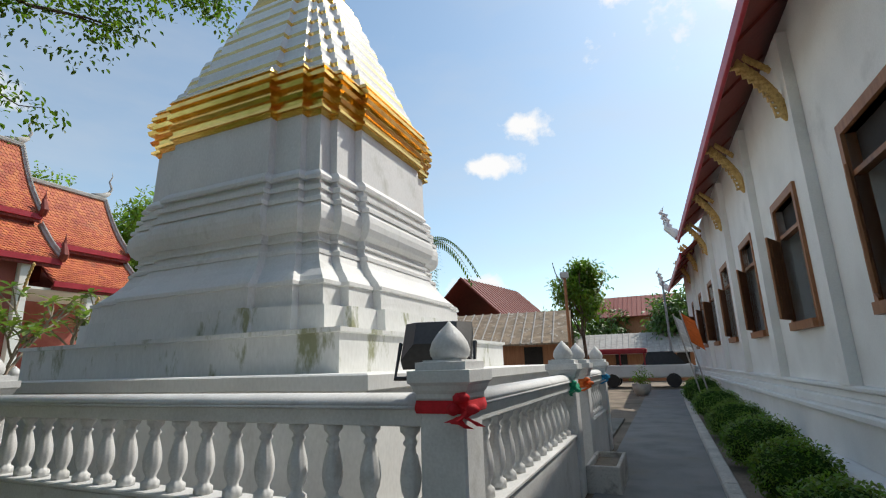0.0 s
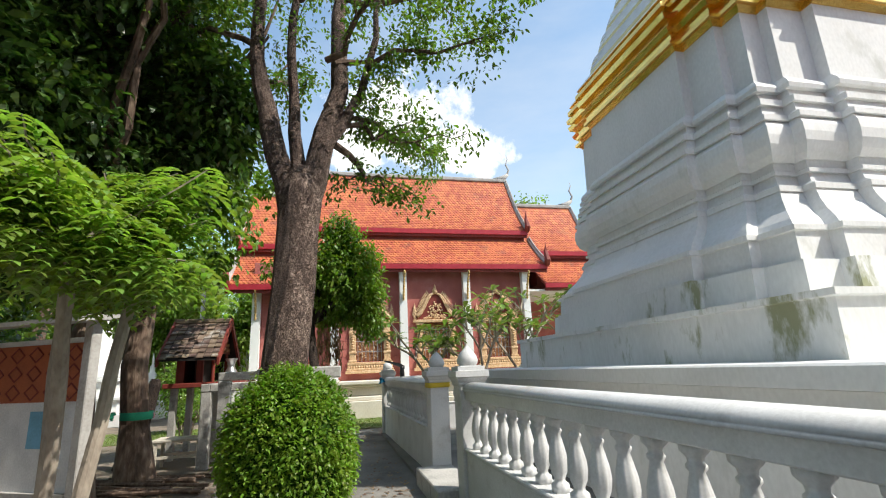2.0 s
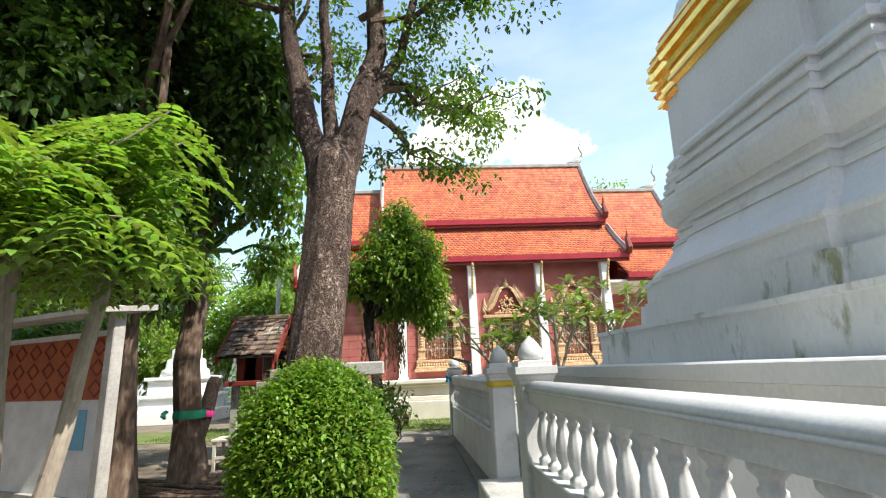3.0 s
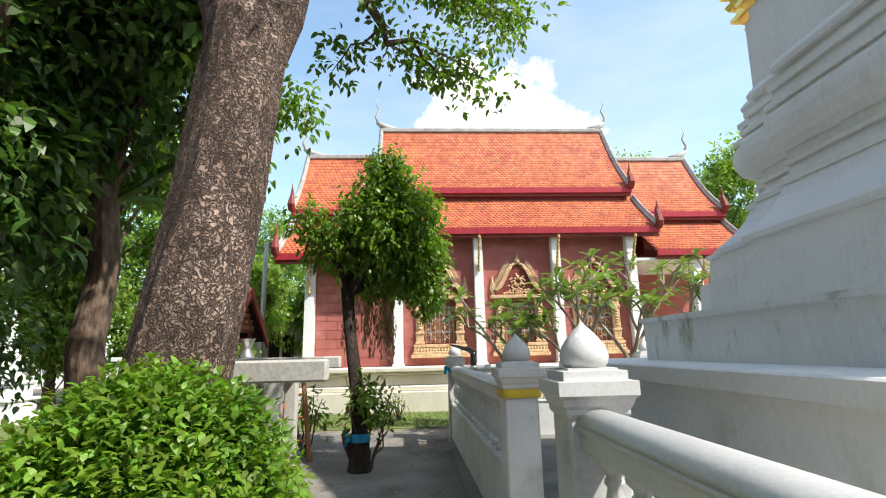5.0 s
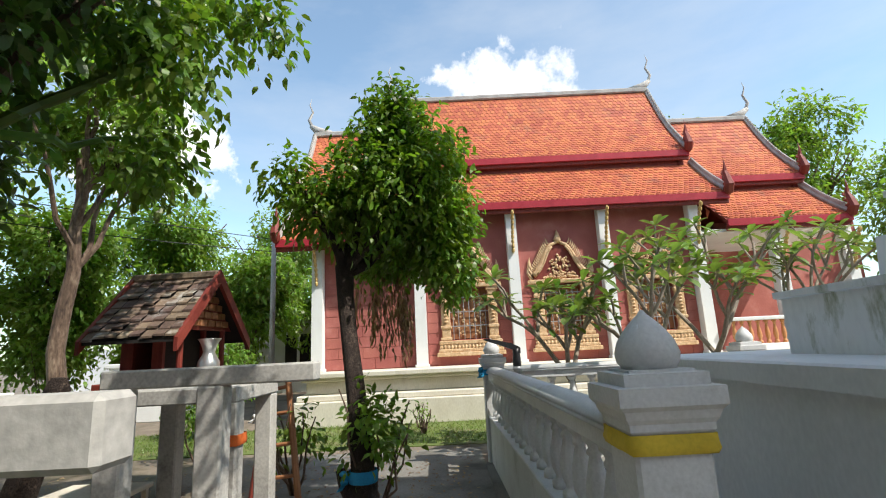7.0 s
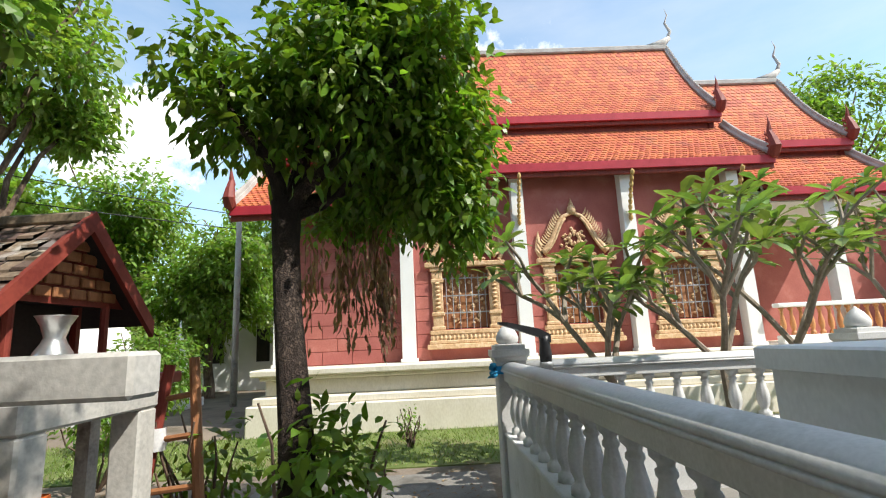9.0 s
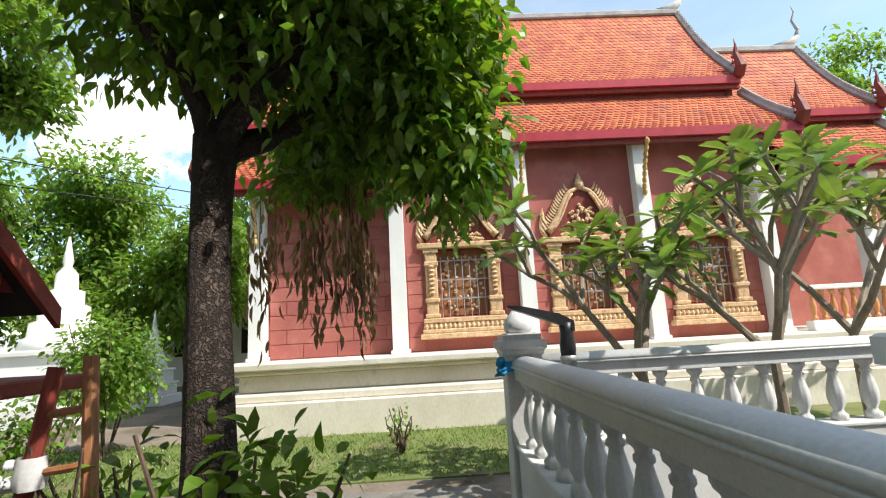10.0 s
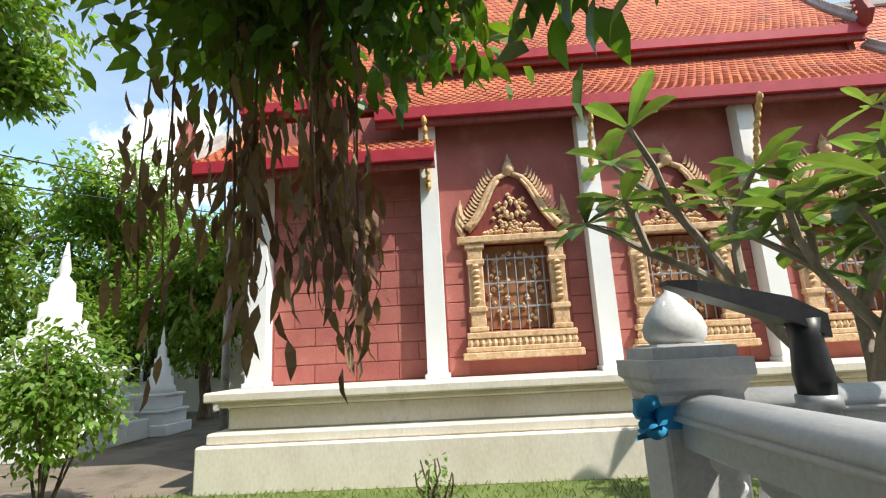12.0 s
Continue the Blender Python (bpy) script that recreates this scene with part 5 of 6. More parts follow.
def frangipani(x, y, h, label, seed, spread=1.2):
    """Candelabra branches with whorls of long leaves."""
    rg = random.Random(seed)
    t = thing("frangipani", label, "small tree", (x, y, 0), "frangipani trees inside the balustrade")
    lv = Shape()

    def grow(p, d, r, ln, depth):
        e = p + d * ln
        part("branch", Shape().tube([p, p.lerp(e, 0.5) + Vector((rg.uniform(-0.03, 0.03), rg.uniform(-0.03, 0.03), 0.02)), e + d * 0.02], [r, r * 0.85, r * 0.78], 7, 0.05, rg), SMOOTHBARK, t)
        if depth == 0:
            for k in range(rg.randint(5, 9)):
                a = 2.4 * k + rg.uniform(-0.4, 0.4)
                w = Vector((math.cos(a), math.sin(a), 0.75 - 0.14 * k + rg.uniform(-0.35, 0.35)))
                paddle(lv, e, w, rg.uniform(0.24, 0.40), rg.uniform(0.095, 0.145))
            if rg.random() < 0.3:
                fl = Shape()
                for k in range(5):
                    fl.leaf(e + Vector((0, 0, 0.06)), (math.cos(k * 1.26), math.sin(k * 1.26), 0.7), (0, 0, 1), 0.075, 0.05)
                part("flower", fl, RIB_WHITE, t, "white flower")
            return
        if depth == 1:
            for k in range(2):
                a = 1.9 * k + rg.uniform(0, 1)
                paddle(lv, e, Vector((math.cos(a), math.sin(a), rg.uniform(-0.3, 0.4))), rg.uniform(0.22, 0.34), rg.uniform(0.09, 0.12))
        n = 3 if depth > 1 else rg.choice((2, 3))
        for k in range(n):
            a = 2 * math.pi * k / n + rg.uniform(-0.5, 0.5)
            w = (d * 0.7 + Vector((math.cos(a), math.sin(a), 0.25)) * rg.uniform(0.30, 0.75) + Vector((0, 0, rg.uniform(-0.2, 0.3)))).normalized()
            grow(e, w, r * 0.72, ln * rg.uniform(0.55, 0.90), depth - 1)
    grow(Vector((0, 0, 0)), Vector((rg.uniform(-0.1, 0.1), rg.uniform(-0.1, 0.1), 1)).normalized(), 0.055, h * 0.33, 3)
    part("leaves", lv, L_FRANGI, t, "whorls of long green leaves")
    return t


frangipani(-12.25, 3.55, 2.7, "frangipani with grey branches and long green leaves beside the corner post", 41)
frangipani(-12.3, 4.8, 3.0, "frangipani with spreading branches and white flowers", 42)
frangipani(-12.6, 5.8, 3.5, "taller frangipani before the temple windows", 43)
frangipani(-13.2, 7.8, 3.6, "frangipani near the far temple wing", 44)


def leafy_shrub(x, y, h, r, n, label, seed, mat=L_MANGO, size=0.1, stems=6):
    rg = random.Random(seed)
    t = thing("shrub", label, "shrub", (x, y, 0))
    for k in range(stems):
        a = rg.uniform(0, 6.28)
        s = Shape()
        limb(s, (0.03 * math.cos(a), 0.03 * math.sin(a), 0), (r * 0.8 * math.cos(a), r * 0.8 * math.sin(a), h * rg.uniform(0.6, 0.95)), 0.016, 0.006, rg, 0.04, 5, 5)
        part("stem", s, BARK, t)
    s = Shape()
    leaves_in(s, (0, 0, h * 0.62), (r, r, h * 0.42), n, size, rg, 0.2, 0.3, None, 0.5, 4)
    part("leaves", s, mat, t)
    return t


leafy_shrub(-9.62, 1.06, 1.2, 0.40, 420, "sprouting shrub at the foot of the young tree", 81)
leafy_shrub(-10.6, 0.05, 1.05, 0.45, 160, "bare-stemmed shrub with few leaves", 82, stems=9)
leafy_shrub(-21.8, -8.2, 3.4, 1.7, 4200, "sunlit green shrubbery behind the small white stupas", 98, L_LIT, 0.2)
leafy_shrub(-20.2, -10.4, 3.2, 1.6, 3600, "sunlit green shrubbery behind the small white stupas", 99, L_LIT, 0.2)
leafy_shrub(-14.0, 1.26, 0.55, 0.22, 90, "small dry yellowish shrub on the lawn", 83, L_LIGHT, 0.06, 10)
leafy_shrub(-14.6, -2.55, 1.9, 0.75, 4600, "rounded light green shrub near the small white stupas", 84, L_LIGHT, 0.09)
leafy_shrub(-12.6, -2.0, 1.1, 0.6, 700, "low flowering shrub by the lawn", 85, L_MANGO, 0.08)
# undergrowth in the dark green that holds the trees' shade
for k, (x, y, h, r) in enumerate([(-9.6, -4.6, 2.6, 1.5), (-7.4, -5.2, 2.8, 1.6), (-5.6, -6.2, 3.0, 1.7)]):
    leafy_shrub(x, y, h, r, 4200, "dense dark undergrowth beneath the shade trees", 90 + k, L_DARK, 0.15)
litter = Shape()
rng = random.Random(66)
for k in range(5200):
    x, y = rng.uniform(-13.5, 0.3), rng.uniform(-3.5, 2.05)
    if noise.noise(Vector((x * 0.5, y * 0.7, 3.0))) < -0.05 and rng.random() < 0.8:
        continue
    a = rng.uniform(0, 6.28)
    litter.leaf((x, y, 0.013), (math.cos(a), math.sin(a), 0.12), (rng.uniform(-0.2, 0.2), rng.uniform(-0.2, 0.2), 1), rng.uniform(0.03, 0.09), rng.uniform(0.015, 0.035), 0.15)
single("leaf_litter", litter, L_DEAD, "dry brown leaves scattered over the ground", "leaves", kind="stuff")
leafy_shrub(-17.6, 15.2, 4.2, 1.9, 4200, "dark leafy growth beyond the temple porch", 97, L_DARK, 0.17)


# ---- spirit house and concrete altar ----
def spirit_house(x, y, rot):
    t = thing("spirit_house", "old wooden spirit house with weathered tile roof", "spirit house", (x, y, 0))
    t.rotation_euler = (0, 0, radians(rot))
    W, L = 0.48, 0.37               # half sizes; the ridge runs along local y
    for sx in (-1, 1):
        for sy in (-1, 1):
            part("leg", Shape().box(sx * 0.40 - 0.05, sx * 0.40 + 0.05, sy * 0.28 - 0.05, sy * 0.28 + 0.05, 0, 1.18), CONCRETE, t)
    part("floor", Shape().box(-W - 0.12, W + 0.12, -L - 0.05, L + 0.48, 1.18, 1.26, 0.01), DARKRED, t)
    part("wall", Shape().box(-W + 0.05, -W + 0.09, -L + 0.1, L - 0.25, 1.26, 1.78), DARKRED, t)
    part("wall", Shape().box(W - 0.09, W - 0.05, -L + 0.1, -0.14, 1.26, 1.78), DARKRED, t)
    part("wall", Shape().box(W - 0.09, W - 0.05, 0.06, L - 0.2, 1.26, 1.78), DARKRED, t)
    part("wall", Shape().box(-W + 0.09, W - 0.09, -L + 0.1, -L + 0.14, 1.26, 1.78), DARKRED, t)
    # recessed wall in near-black: porch shade painted into its colour
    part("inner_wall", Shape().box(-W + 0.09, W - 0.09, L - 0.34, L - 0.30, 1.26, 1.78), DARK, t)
    for sx in (-1, 1):
        part("porch_post", Shape().lathe([(0.03, 0), (0.03, 0.52)], sx * (W - 0.08), L - 0.04, 1.26, 8), DARKRED, t)
    zr, ze, ov = 2.36, 1.68, 0.70
    for sx in (-1, 1):
        # deck underside likewise near-black, painted as shade below the tiles
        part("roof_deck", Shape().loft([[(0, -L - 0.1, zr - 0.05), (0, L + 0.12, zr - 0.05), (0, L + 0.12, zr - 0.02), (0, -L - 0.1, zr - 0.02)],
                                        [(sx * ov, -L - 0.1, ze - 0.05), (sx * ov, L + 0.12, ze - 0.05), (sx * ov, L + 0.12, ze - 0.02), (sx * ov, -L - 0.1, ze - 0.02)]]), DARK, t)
        rg = random.Random(7)
        for r in range(8):
            for c_ in range(8):
                u0, u1 = r / 8, min(1.02, (r + 1.25) / 8)
                y0 = -L - 0.1 + (2 * L + 0.22) * c_ / 8
                y1 = y0 + (2 * L + 0.22) / 8 - 0.008
                l_ = rg.uniform(0.012, 0.055)
                s = Shape().add([(sx * ov * u0, y0, zr + (ze - zr) * u0), (sx * ov * u0, y1, zr + (ze - zr) * u0), (sx * ov * u1, y1, zr + (ze - zr) * u1 + l_), (sx * ov * u1, y0, zr + (ze - zr) * u1 + l_),
                                 (sx * ov * u1, y1, zr + (ze - zr) * u1 + l_ - 0.02), (sx * ov * u1, y0, zr + (ze - zr) * u1 + l_ - 0.02)], [(0, 1, 2, 3) if sx > 0 else (3, 2, 1, 0), (3, 2, 4, 5)])
                part("roof_tile", s, OLDTILE, t)
    part("ridge", Shape().box(-0.06, 0.06, -L - 0.12, L + 0.12, zr - 0.03, zr + 0.05, 0.015), OLDTILE, t)
    for y0 in (-L - 0.12, L + 0.12):
        for sx in (-1, 1):
            part("bargeboard", Shape().loft([[(0, y0 - 0.02, zr - 0.09), (0, y0 + 0.02, zr - 0.09), (0, y0 + 0.02, zr + 0.06), (0, y0 - 0.02, zr + 0.06)],
                                             [(sx * (ov + 0.03), y0 - 0.02, ze - 0.14), (sx * (ov + 0.03), y0 + 0.02, ze - 0.14), (sx * (ov + 0.03), y0 + 0.02, ze - 0.01), (sx * (ov + 0.03), y0 - 0.02, ze - 0.01)]]), DARKRED, t, "red bargeboard")
    part("gable", Shape().add([(-ov * 0.82, L - 0.02, ze + 0.08), (ov * 0.82, L - 0.02, ze + 0.08), (0, L - 0.02, zr - 0.08)], [(0, 1, 2)]), DARKRED, t)
    for r in range(6):
        n = 6 - r
        for k in range(n):
            w = 0.15
            part("gable_panel", Shape().box((k - n / 2) * w + 0.012, (k - n / 2 + 1) * w - 0.012, L - 0.01, L + 0.012, ze + 0.12 + r * 0.088, ze + 0.19 + r * 0.088, 0.006), WOOD, t)
    return t


spirit_house(-10.45, -1.24, -4)
white_urn = Shape().lathe([(0.20, 0), (0.21, 0.015), (0.20, 0.035), (0.12, 0.05), (0.09, 0.07), (0.105, 0.12), (0.10, 0.17), (0.065, 0.23), (0.055, 0.26), (0.075, 0.33), (0.105, 0.385), (0.11, 0.39)], 0, 0, 0, 20)


def altar_table(x0, x1, y0, y1, top, label, depth=0.20, leg=0.075):
    """A concrete frame of beams on square legs."""
    t = thing("altar_table", label, "table", (0, 0, 0))
    for b in ((x0, x1, y1 - 0.13, y1), (x0, x1, y0, y0 + 0.13), (x0, x0 + 0.13, y0 + 0.13, y1 - 0.13), (x1 - 0.13, x1, y0 + 0.13, y1 - 0.13)):
        part("beam", Shape().box(*b, top - depth, top, 0.012), CONCRETE, t)
    part("slab", Shape().box(x0 + 0.13, x1 - 0.13, y0 + 0.13, y1 - 0.13, top - 0.07, top - 0.012), CONCRETE, t)
    for x in (x0 + 0.08, x1 - 0.08):
        for y in (y0 + 0.08, y1 - 0.08):
            part("leg", Shape().box(x - leg, x + leg, y - leg, y + leg, 0, top - depth, 0.012), CONCRETE, t)
    return t


altar_table(-9.75, -8.85, -0.85, 0.15, 1.24, "weathered concrete altar table before the spirit house", 0.12)


def altar_beam(x, y0, y1, legs, label, half=0.09, leg=0.085, deep=0.15):
    """A single concrete beam carried on square posts."""
    t = thing("altar_beam", label, "beam", (x, 0, 0))
    part("beam", Shape().box(-half, half, y0, y1, 1.40 - deep, 1.40, 0.012), CONCRETE, t)
    for y in legs:
        part("leg", Shape().box(-leg * 0.88, leg * 0.88, y - leg, y + leg, 0, 1.40 - deep, 0.012), CONCRETE, t)
    return t


altar_beam(-8.32, -0.49, 0.89, (-0.40, 0.22), "stained concrete beam on square posts before the spirit house", 0.07, 0.085, 0.12)
altar_beam(-5.89, 0.36, 1.195, (0.50,), "stained concrete beam on posts in dappled light beside the forked tree", 0.05, 0.05, 0.12)
URN = material("dull_silver", [(0.3, (0.55, 0.56, 0.57)), (0.6, (0.74, 0.75, 0.76))], 4, 0.28, 0.03, metal=0.85)
single("urn", white_urn, URN, "silver metal urn with flared neck on the spirit house porch", "urn", at=(-10.02, -0.64, 1.26), smooth=True)
st = thing("stool", "small pale wooden bench under the altar", "stool", (-9.35, -1.2, 0))
part("seat", Shape().box(-0.22, 0.22, -0.35, 0.35, 0.40, 0.44, 0.008), PODIUM, st)
for sx in (-1, 1):
    for sy in (-1, 1):
        part("leg", Shape().box(sx * 0.18 - 0.02, sx * 0.18 + 0.02, sy * 0.3 - 0.02, sy * 0.3 + 0.02, 0, 0.40), PODIUM, st)
    part("rail", Shape().box(sx * 0.18 - 0.012, sx * 0.18 + 0.012, -0.28, 0.28, 0.16, 0.20), PODIUM, st)
es = thing("ladder", "short red wooden ladder tied with white and orange cloth", "ladder", (-10.3, 0.0, 0))
part("rail", Shape().tube([(0.08, -0.26, 0), (-0.10, -0.14, 1.32)], 0.036, 8), DARKRED, es)
part("rail", Shape().tube([(0.10, 0.22, 0), (-0.10, 0.02, 1.36)], 0.034, 8), WOOD, es)
for z in (0.25, 0.55, 0.85, 1.10):
    u = z / 1.34
    part("rung", Shape().tube([(0.08 - 0.18 * u, -0.26 + 0.12 * u, z), (0.10 - 0.2 * u, 0.22 - 0.20 * u, z + 0.03)], 0.02, 7), WOOD, es)
ribbon(-10.33, -0.17, 0.86, 0.05, RIB_WHITE, "white cloth tied round the ladder rail", 0.07, 5, 15, False)
stump = thing("leaning_trunk", "bare leaning tree trunk with a pink cloth band", "trunk", (-9.45, -2.0, 0))
part("trunk", Shape().tube([(0, 0, 0), (0.02, 0.10, 0.4), (0.02, 0.26, 0.9), (0.0, 0.32, 1.25), (0.0, 0.33, 1.35)], [0.17, 0.13, 0.11, 0.095, 0.06], 12, 0.06, rng), DUSKY, stump)
ribbon(-9.43, -1.78, 0.80, 0.125, RIB_PINK, "pink cloth band tied round the leaning trunk", 0.05, 2, 21, False)
ribbon(-8.93, 0.07, 0.85, 0.085, RIB_ORANGE, "orange cloth tied round the altar leg", 0.04, 3, 16)

# notice board with patterned panel
nb = thing("notice_board", "notice board with a rust patterned panel over white paper", "notice board", (-5.60, -1.04, 0))
nb.rotation_euler = (0, 0, radians(-28))
for y in (-2.3, 0.0):
    part("post", Shape().box(-0.05, 0.05, y - 0.05, y + 0.05, 0, 1.95, 0.008), MORTAR, nb)
part("backing", Shape().box(-0.03, 0.0, -2.25, -0.05, 0.42, 1.75), RIB_WHITE, nb)
part("pattern_panel", Shape().box(0.004, 0.012, -2.2, -0.08, 1.18, 1.70), cloth("rust_cloth", (0.42, 0.12, 0.05)), nb, "rust panel with diamond pattern")
s = Shape()
for k in range(9):
    for r in range(3):
        yc, zc = -2.05 + k * 0.235, 1.27 + r * 0.17
        for a in range(4):
            p, q = ((0.085, 0), (0, 0.07), (-0.085, 0), (0, -0.07), (0.085, 0))[a:a + 2]
            s.tube([(0.014, yc + p[0], zc + p[1]), (0.014, yc + q[0], zc + q[1])], 0.009, 4)
part("diamonds", s, DARKRED, nb)
part("paper", Shape().box(0.004, 0.010, -0.62, -0.25, 0.78, 1.10), cloth("blue_paper", (0.20, 0.45, 0.62)), nb, "pale blue paper notice")
part("roof", Shape().loft([[(-0.25, -2.5, 1.92), (0.28, -2.5, 1.86), (0.28, -2.5, 1.90), (-0.25, -2.5, 1.97)], [(-0.25, 0.15, 1.92), (0.28, 0.15, 1.86), (0.28, 0.15, 1.90), (-0.25, 0.15, 1.97)]]), MORTAR, nb)
part("bottom_rail", Shape().box(-0.04, 0.05, -2.25, -0.05, 0.36, 0.42), MORTAR, nb)
rng = random.Random(91)
s = Shape()
for k in range(16):
    a = rng.uniform(-0.25, 0.25) + 1.2
    x, y = rng.uniform(-8.4, -7.2), rng.uniform(-1.9, -0.9)
    s.tube([(x - math.cos(a) * 0.8, y - math.sin(a) * 0.8, 0.03 + 0.02 * (k % 4)), (x + math.cos(a) * 0.8, y + math.sin(a) * 0.8, 0.04 + 0.02 * (k % 3))], rng.uniform(0.012, 0.03), 6)
single("fallen_branches", s, BARK, "pile of dry fallen branches on the ground", "branches", kind="stuff")


# ---- floodlights ----
def floodlight(x, y, z, rot, tilt, label, w=0.30, h=0.22):
    t = thing("floodlight", label, "floodlight", (x, y, z))
    t.rotation_euler = (radians(tilt), 0, radians(rot))
    s = Shape().loft([[(-w, -0.07, -h), (w, -0.07, -h), (w, -0.07, h), (-w, -0.07, h)], [(-w, 0.02, -h), (w, 0.02, -h), (w, 0.02, h), (-w, 0.02, h)], [(-w * 0.6, 0.10, -h * 0.6), (w * 0.6, 0.10, -h * 0.6), (w * 0.6, 0.10, h * 0.6), (-w * 0.6, 0.10, h * 0.6)]])
    part("housing", s, BLACK, t, "black cast housing")
    part("glass", Shape().box(-w * 0.9, w * 0.9, -0.078, -0.07, -h * 0.88, h * 0.88), GREY, t, "pale glass")
    part("yoke", Shape().tube([(-w - 0.02, 0, 0), (-w - 0.02, 0, -h - 0.12), (w + 0.02, 0, -h - 0.12), (w + 0.02, 0, 0)], 0.014, 6), BLACK, t)
    return t


floodlight(-1.28, 2.95, 1.46, 196, 38, "black floodlight on a bracket behind the corner post", 0.22, 0.15)
part_b = Shape().box(-1.60, -0.95, 2.92, 2.98, 1.10, 1.14).box(-1.30, -1.22, 2.92, 2.98, 0.05, 1.42)
single("lamp_bracket", part_b, GREY, "grey steel bracket carrying a floodlight", "bracket")
lamp = thing("post_lamp", "black hooded lamp on a grey pipe beside the corner post", "lamp", (-11.30, 2.60, -0.08))
part("pipe", Shape().lathe([(0.05, 0), (0.05, 1.22), (0.058, 1.22), (0.058, 1.26)], 0, 0, 0, 12), GREY, lamp, smooth=True)
part("knuckle", Shape().lathe([(0.05, 0), (0.055, 0.06), (0.045, 0.16), (0.05, 0.22)], 0, 0, 1.26, 10), BLACK, lamp, smooth=True)
part("head", Shape().loft([[(-0.04, 0.05, 1.42), (0.04, 0.05, 1.42), (0.04, 0.05, 1.49), (-0.04, 0.05, 1.49)], [(-0.045, -0.05, 1.47), (0.045, -0.05, 1.47), (0.045, -0.05, 1.545), (-0.045, -0.05, 1.545)], [(-0.045, -0.32, 1.57), (0.055, -0.32, 1.57), (0.055, -0.32, 1.61), (-0.045, -0.32, 1.61)], [(-0.02, -0.40, 1.60), (0.04, -0.40, 1.60), (0.04, -0.40, 1.615), (-0.02, -0.40, 1.615)]]), BLACK, lamp, "black tapering lamp head")


# ---- small white stupas, wall and pole in the distance ----
def small_stupa(x, y, h, label, wide=1.0):
    t = thing("small_stupa", label, "stupa", (x, y, 0), "small white stupas beyond the lawn")
    k = h / 3.5
    s = Shape()
    for r, z0, z1 in ((0.75, 0, 0.35), (0.62, 0.35, 0.7), (0.68, 0.7, 0.8), (0.52, 0.8, 1.2), (0.58, 1.2, 1.3)):
        s.box(-r * k * wide, r * k * wide, -r * k * wide, r * k * wide, z0 * k, z1 * k, 0.02)
    part("base", s, WHITE, t)
    part("bell", Shape().lathe([(0.50 * k * wide, 1.3 * k), (0.46 * k * wide, 1.5 * k), (0.40 * k * wide, 1.55 * k), (0.38 * k * wide, 1.8 * k), (0.30 * k * wide, 1.85 * k), (0.30 * k * wide, 2.1 * k), (0.22 * k * wide, 2.15 * k), (0.22 * k * wide, 2.4 * k), (0.14 * k * wide, 2.45 * k), (0.13 * k * wide, 2.75 * k), (0.05 * k * wide, 2.9 * k), (0.07 * k * wide, 3.0 * k), (0.01 * k * wide, 3.5 * k)], 0, 0, 0, 18), WHITE, t, smooth=True)
    return t


small_stupa(-18.8, -6.2, 3.9, "white plastered small stupa with ringed spire", 1.4)
small_stupa(-20.5, -5.2, 2.3, "smaller white stupa near the boundary wall")
small_stupa(-15.2, -7.8, 2.6, "white small stupa among shrubs")
s = Shape()
s.box(-30, -29.8, -18, 14, 0, 2.2)
single("boundary_wall", s, WHITE, "white boundary wall beyond the yard", "wall", kind="structure")
ph = thing("white_house", "white house seen between the trees", "house", (-27.5, -6.5, 0))
part("wall", Shape().box(-2, 2, -4, 4, 0, 3.2), WHITE, ph)
part("roof", Shape().loft([[(2.4, -4.4, 3.2), (2.4, 4.4, 3.2), (2.4, 4.4, 3.3), (2.4, -4.4, 3.3)], [(-2.4, -4.4, 3.9), (-2.4, 4.4, 3.9), (-2.4, 4.4, 4.0), (-2.4, -4.4, 4.0)]]), MORTAR, ph)
for k in range(3):
    w_ = part("window", Shape().box(2.0, 2.05, -3 + k * 2.3, -1.9 + k * 2.3, 1.0, 2.3), DARK, ph)
    part("frame", Shape().box(2.04, 2.09, -2.5 + k * 2.3, -2.4 + k * 2.3, 1.0, 2.3), WHITE, w_)
single("utility_pole", Shape().lathe([(0.09, 0), (0.07, 5.3)], 0, 0, 0, 10), CONCRETE, "slim concrete utility pole", "pole", at=(-20.2, -3.6, 0), smooth=True)
for k, (a, b) in enumerate((((-9, -14, 6.3), (-20.2, -3.6, 5.1)), ((-9, -14.5, 5.6), (-20.2, -3.6, 4.7)))):
    p = [Vector(a).lerp(Vector(b), j / 10) - Vector((0, 0, 0.4 * math.sin(math.pi * j / 10))) for j in range(11)]
    single("power_cable", Shape().tube(p, 0.012, 5), BLACK, "thin sagging power cable", "cable")


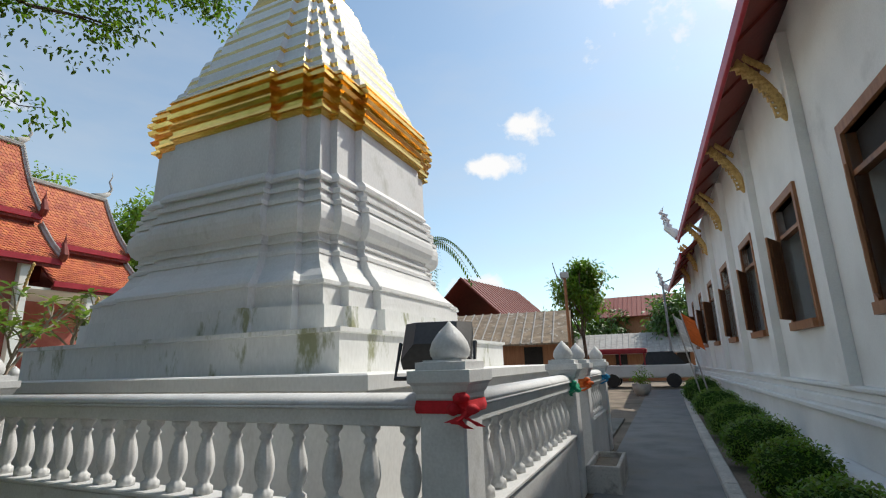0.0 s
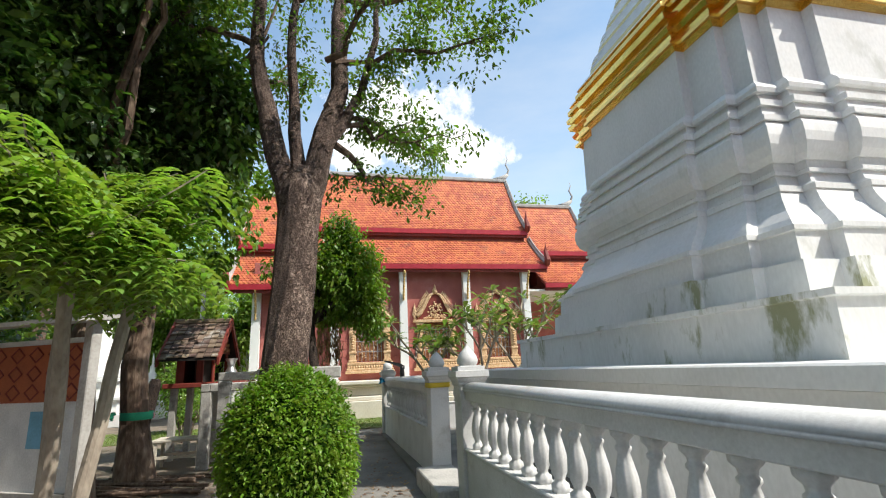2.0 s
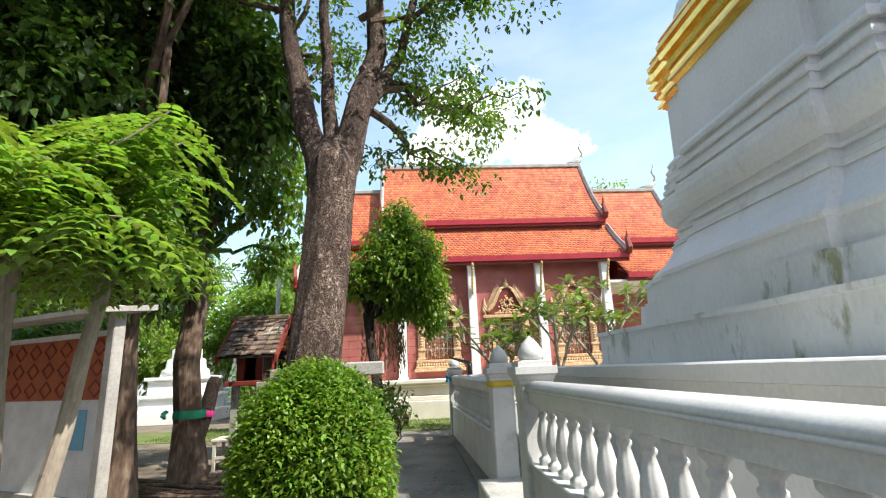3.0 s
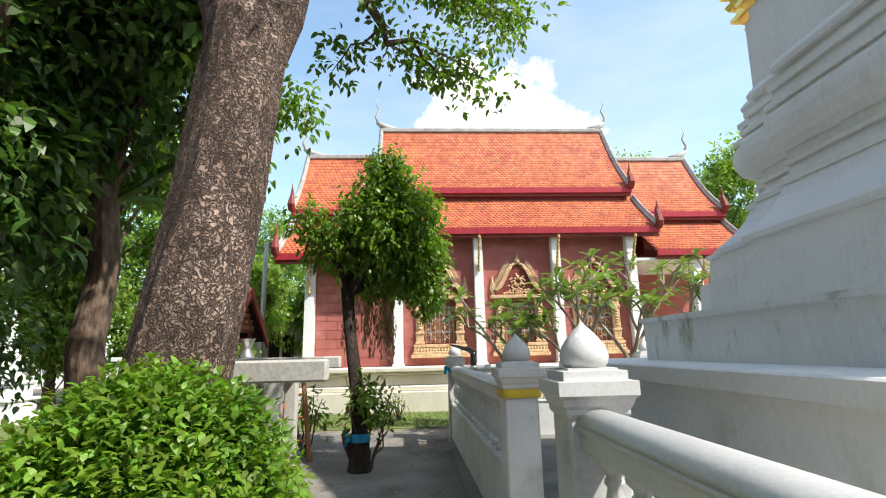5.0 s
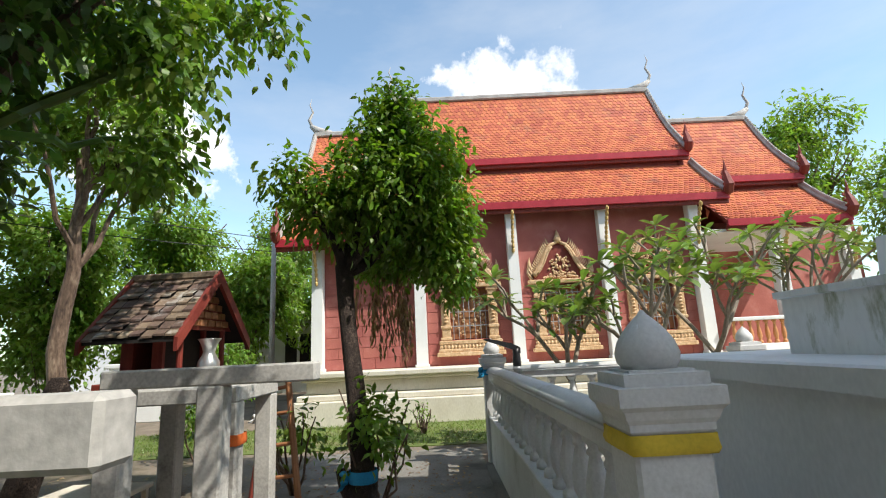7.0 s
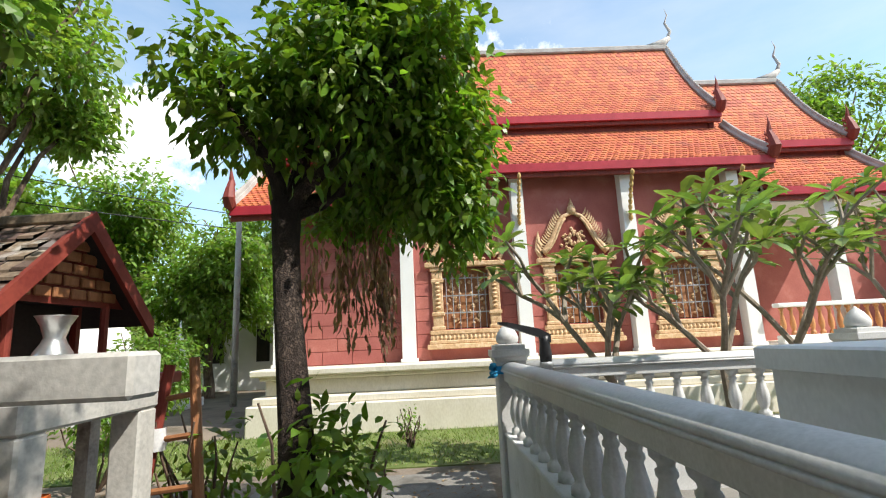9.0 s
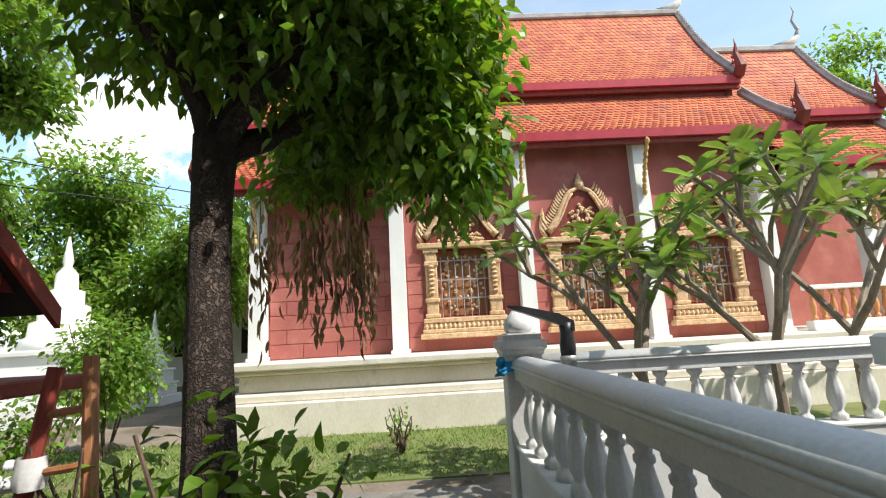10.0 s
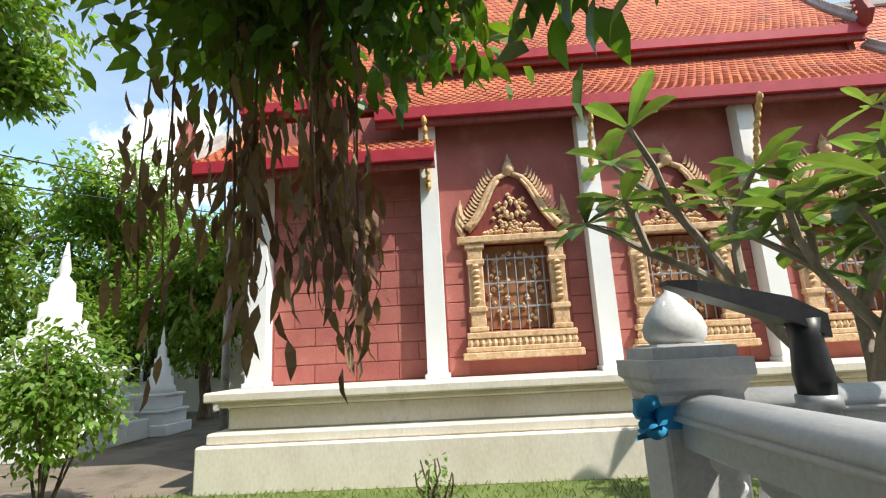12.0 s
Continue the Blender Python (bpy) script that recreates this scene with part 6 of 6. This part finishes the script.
# ---- end of the path: houses, lamp, pickup, flags ----
def old_house(x, y, w, d, h, zr, label, roofmat, rot=0):
    t = thing("house", label, "house", (x, y, 0))
    t.rotation_euler = (0, 0, radians(rot))
    part("wall", Shape().box(-w, w, -d, d, 0, h), WOOD, t, "dark timber wall")
    for k in range(3):
        wd = part("window", Shape().box(-w + 0.5 + k * w * 0.65, -w + 1.2 + k * w * 0.65, -d - 0.04, -d, 1.0, 1.9), DARK, t)
        part("frame", Shape().box(-w + 0.45 + k * w * 0.65, -w + 1.25 + k * w * 0.65, -d - 0.06, -d - 0.04, 0.92, 1.0), WHITE, wd)
    s = Shape()
    for sy in (-1, 1):
        s.loft([[(-w - 0.5, 0, zr), (w + 0.5, 0, zr), (w + 0.5, 0, zr + 0.06), (-w - 0.5, 0, zr + 0.06)], [(-w - 0.5, sy * (d + 0.7), h - 0.25), (w + 0.5, sy * (d + 0.7), h - 0.25), (w + 0.5, sy * (d + 0.7), h - 0.19), (-w - 0.5, sy * (d + 0.7), h - 0.19)]])
    r_ = part("roof", s, roofmat, t)
    s = Shape()
    for k in range(int(w * 6)):
        xx = -w - 0.45 + k * (2 * w + 0.9) / (w * 6)
        s.tube([(xx, -d - 0.7, h - 0.17), (xx, 0, zr + 0.08)], 0.03, 5)
    part("ribs", s, MORTAR if roofmat is OLDTILE else roofmat, r_)
    return t


old_house(-6.5, 21, 2.6, 2.2, 2.2, 3.4, "old timber house with weathered tile roof", OLDTILE, 8)
old_house(-8.7, 27, 3.0, 2.3, 3.2, 5.7, "timber house with a steep dark red roof", DARKRED, 80)
old_house(-1.5, 36, 5.5, 2.4, 1.9, 3.0, "low house with a striped metal roof", MORTAR, 2)
old_house(-1.8, 47, 3.2, 3.0, 5.0, 6.8, "two-storey house with a reddish roof", DARKRED, 0)
truck = thing("pickup_truck", "red and white parked pickup truck", "truck", (-1.0, 26.5, 0.0))
part("body", Shape().box(-2.2, 2.2, -0.85, 0.85, 0.45, 1.05, 0.06), WHITE, truck)
part("cab", Shape().loft([[(0.0, -0.8, 1.05), (1.9, -0.8, 1.05), (1.9, 0.8, 1.05), (0.0, 0.8, 1.05)], [(0.3, -0.7, 1.65), (1.4, -0.7, 1.65), (1.4, 0.7, 1.65), (0.3, 0.7, 1.65)]]), BLACK, truck, "dark glazed cab")
part("canopy", Shape().box(-2.2, 0.25, -0.85, 0.85, 1.6, 1.85, 0.05), REDPAINT, truck, "red passenger canopy")
for xx in (-2.1, -1.0, 0.1):
    part("pillar", Shape().box(xx, xx + 0.06, -0.85, -0.79, 1.05, 1.6), REDPAINT, truck)
for xx in (-1.4, 1.3):
    for yy in (-0.86, 0.66):
        wh = part("wheel", Shape().loft([[(xx + 0.33 * math.cos(a * 0.524), yy, 0.33 + 0.33 * math.sin(a * 0.524)) for a in range(12)], [(xx + 0.33 * math.cos(a * 0.524), yy + 0.2, 0.33 + 0.33 * math.sin(a * 0.524)) for a in range(12)]]), BLACK, truck)
lamp2 = thing("street_lamp", "grey street lamp at the end of the path", "street lamp", (0.35, 26, 0))
part("pole", Shape().lathe([(0.07, 0), (0.045, 5.0)], 0, 0, 0, 8), GREY, lamp2)
part("arm", Shape().tube([(0, 0, 4.9), (0.6, 0, 5.15), (0.9, 0, 5.2)], 0.03, 6), GREY, lamp2)
part("lamp_head", Shape().box(0.8, 1.3, -0.08, 0.08, 5.16, 5.24, 0.02), GREY, lamp2)
rp = thing("loudspeaker_pole", "rusty pole carrying a small lamp", "pole", (-2.9, 17.5, 0))
part("pole", Shape().lathe([(0.06, 0), (0.05, 4.2)], 0, 0, 0, 8), WOOD, rp)
part("box", Shape().box(-0.14, 0.14, -0.1, 0.1, 4.2, 4.42, 0.02), GREY, rp)
for k, (x, y, c_) in enumerate(((1.05, 15.0, RIB_ORANGE), (0.9, 16.0, RIB_WHITE))):
    f = thing("flag", "faded cloth flag on a slanting pole", "flag", (x, y, 0), "flags at the end of the hall")
    part("pole", Shape().tube([(0, 0, 0), (-0.5, 0.1, 2.6)], 0.02, 6), MORTAR, f)
    s = Shape()
    for j in range(8):
        s.add([(-0.5 + 0.02 * j, 0.1 + 0.03 * math.sin(j), 2.55 - 0.1 * j), (-0.5 + 0.02 * j + 0.35, 0.1 + 0.05 * math.sin(j + 1), 2.30 - 0.1 * j), (-0.5 + 0.02 * j + 0.37, 0.1 + 0.05 * math.sin(j + 2), 2.20 - 0.1 * j), (-0.48 + 0.02 * j, 0.1 + 0.03 * math.sin(j + 1), 2.45 - 0.1 * j)], [(0, 1, 2, 3)])
    part("cloth", s, c_, f)
pt = thing("flower_pot", "round pot with a green plant at the path's end", "pot", (-0.9, 20.5, 0))
part("pot", Shape().lathe([(0.2, 0), (0.32, 0.2), (0.34, 0.42), (0.30, 0.42), (0.28, 0.36)], 0, 0, 0, 14), MORTAR, pt, smooth=True)
s = Shape()
leaves_in(s, (0, 0, 0.7), (0.4, 0.4, 0.35), 200, 0.12, random.Random(3), 0.2)
part("plant", s, L_MANGO, pt)

# palm behind the stupa
pm = thing("palm_tree", "palm with drooping fronds behind the stupa", "palm", (-8.0, 16.5, 0))
part("trunk", Shape().tube([(0, 0, 0), (0.1, 0, 3), (0.05, 0, 6.0)], [0.2, 0.16, 0.14], 10), SMOOTHBARK, pm)
s = Shape()
rng = random.Random(17)
for k in range(18):
    a = k * 0.9
    for j in range(26):
        u = j / 25
        q = Vector((0.05 + math.cos(a) * 2.1 * u, math.sin(a) * 2.1 * u, 6.0 + 1.2 * u - 2.7 * u * u))
        for sg in (-1, 1):
            s.leaf(q, (math.cos(a) * 0.5 - sg * math.sin(a), math.sin(a) * 0.5 + sg * math.cos(a), -0.7), (0, 0, 1), 0.5 * (1 - 0.5 * u), 0.045)
part("fronds", s, L_DARK, pm)
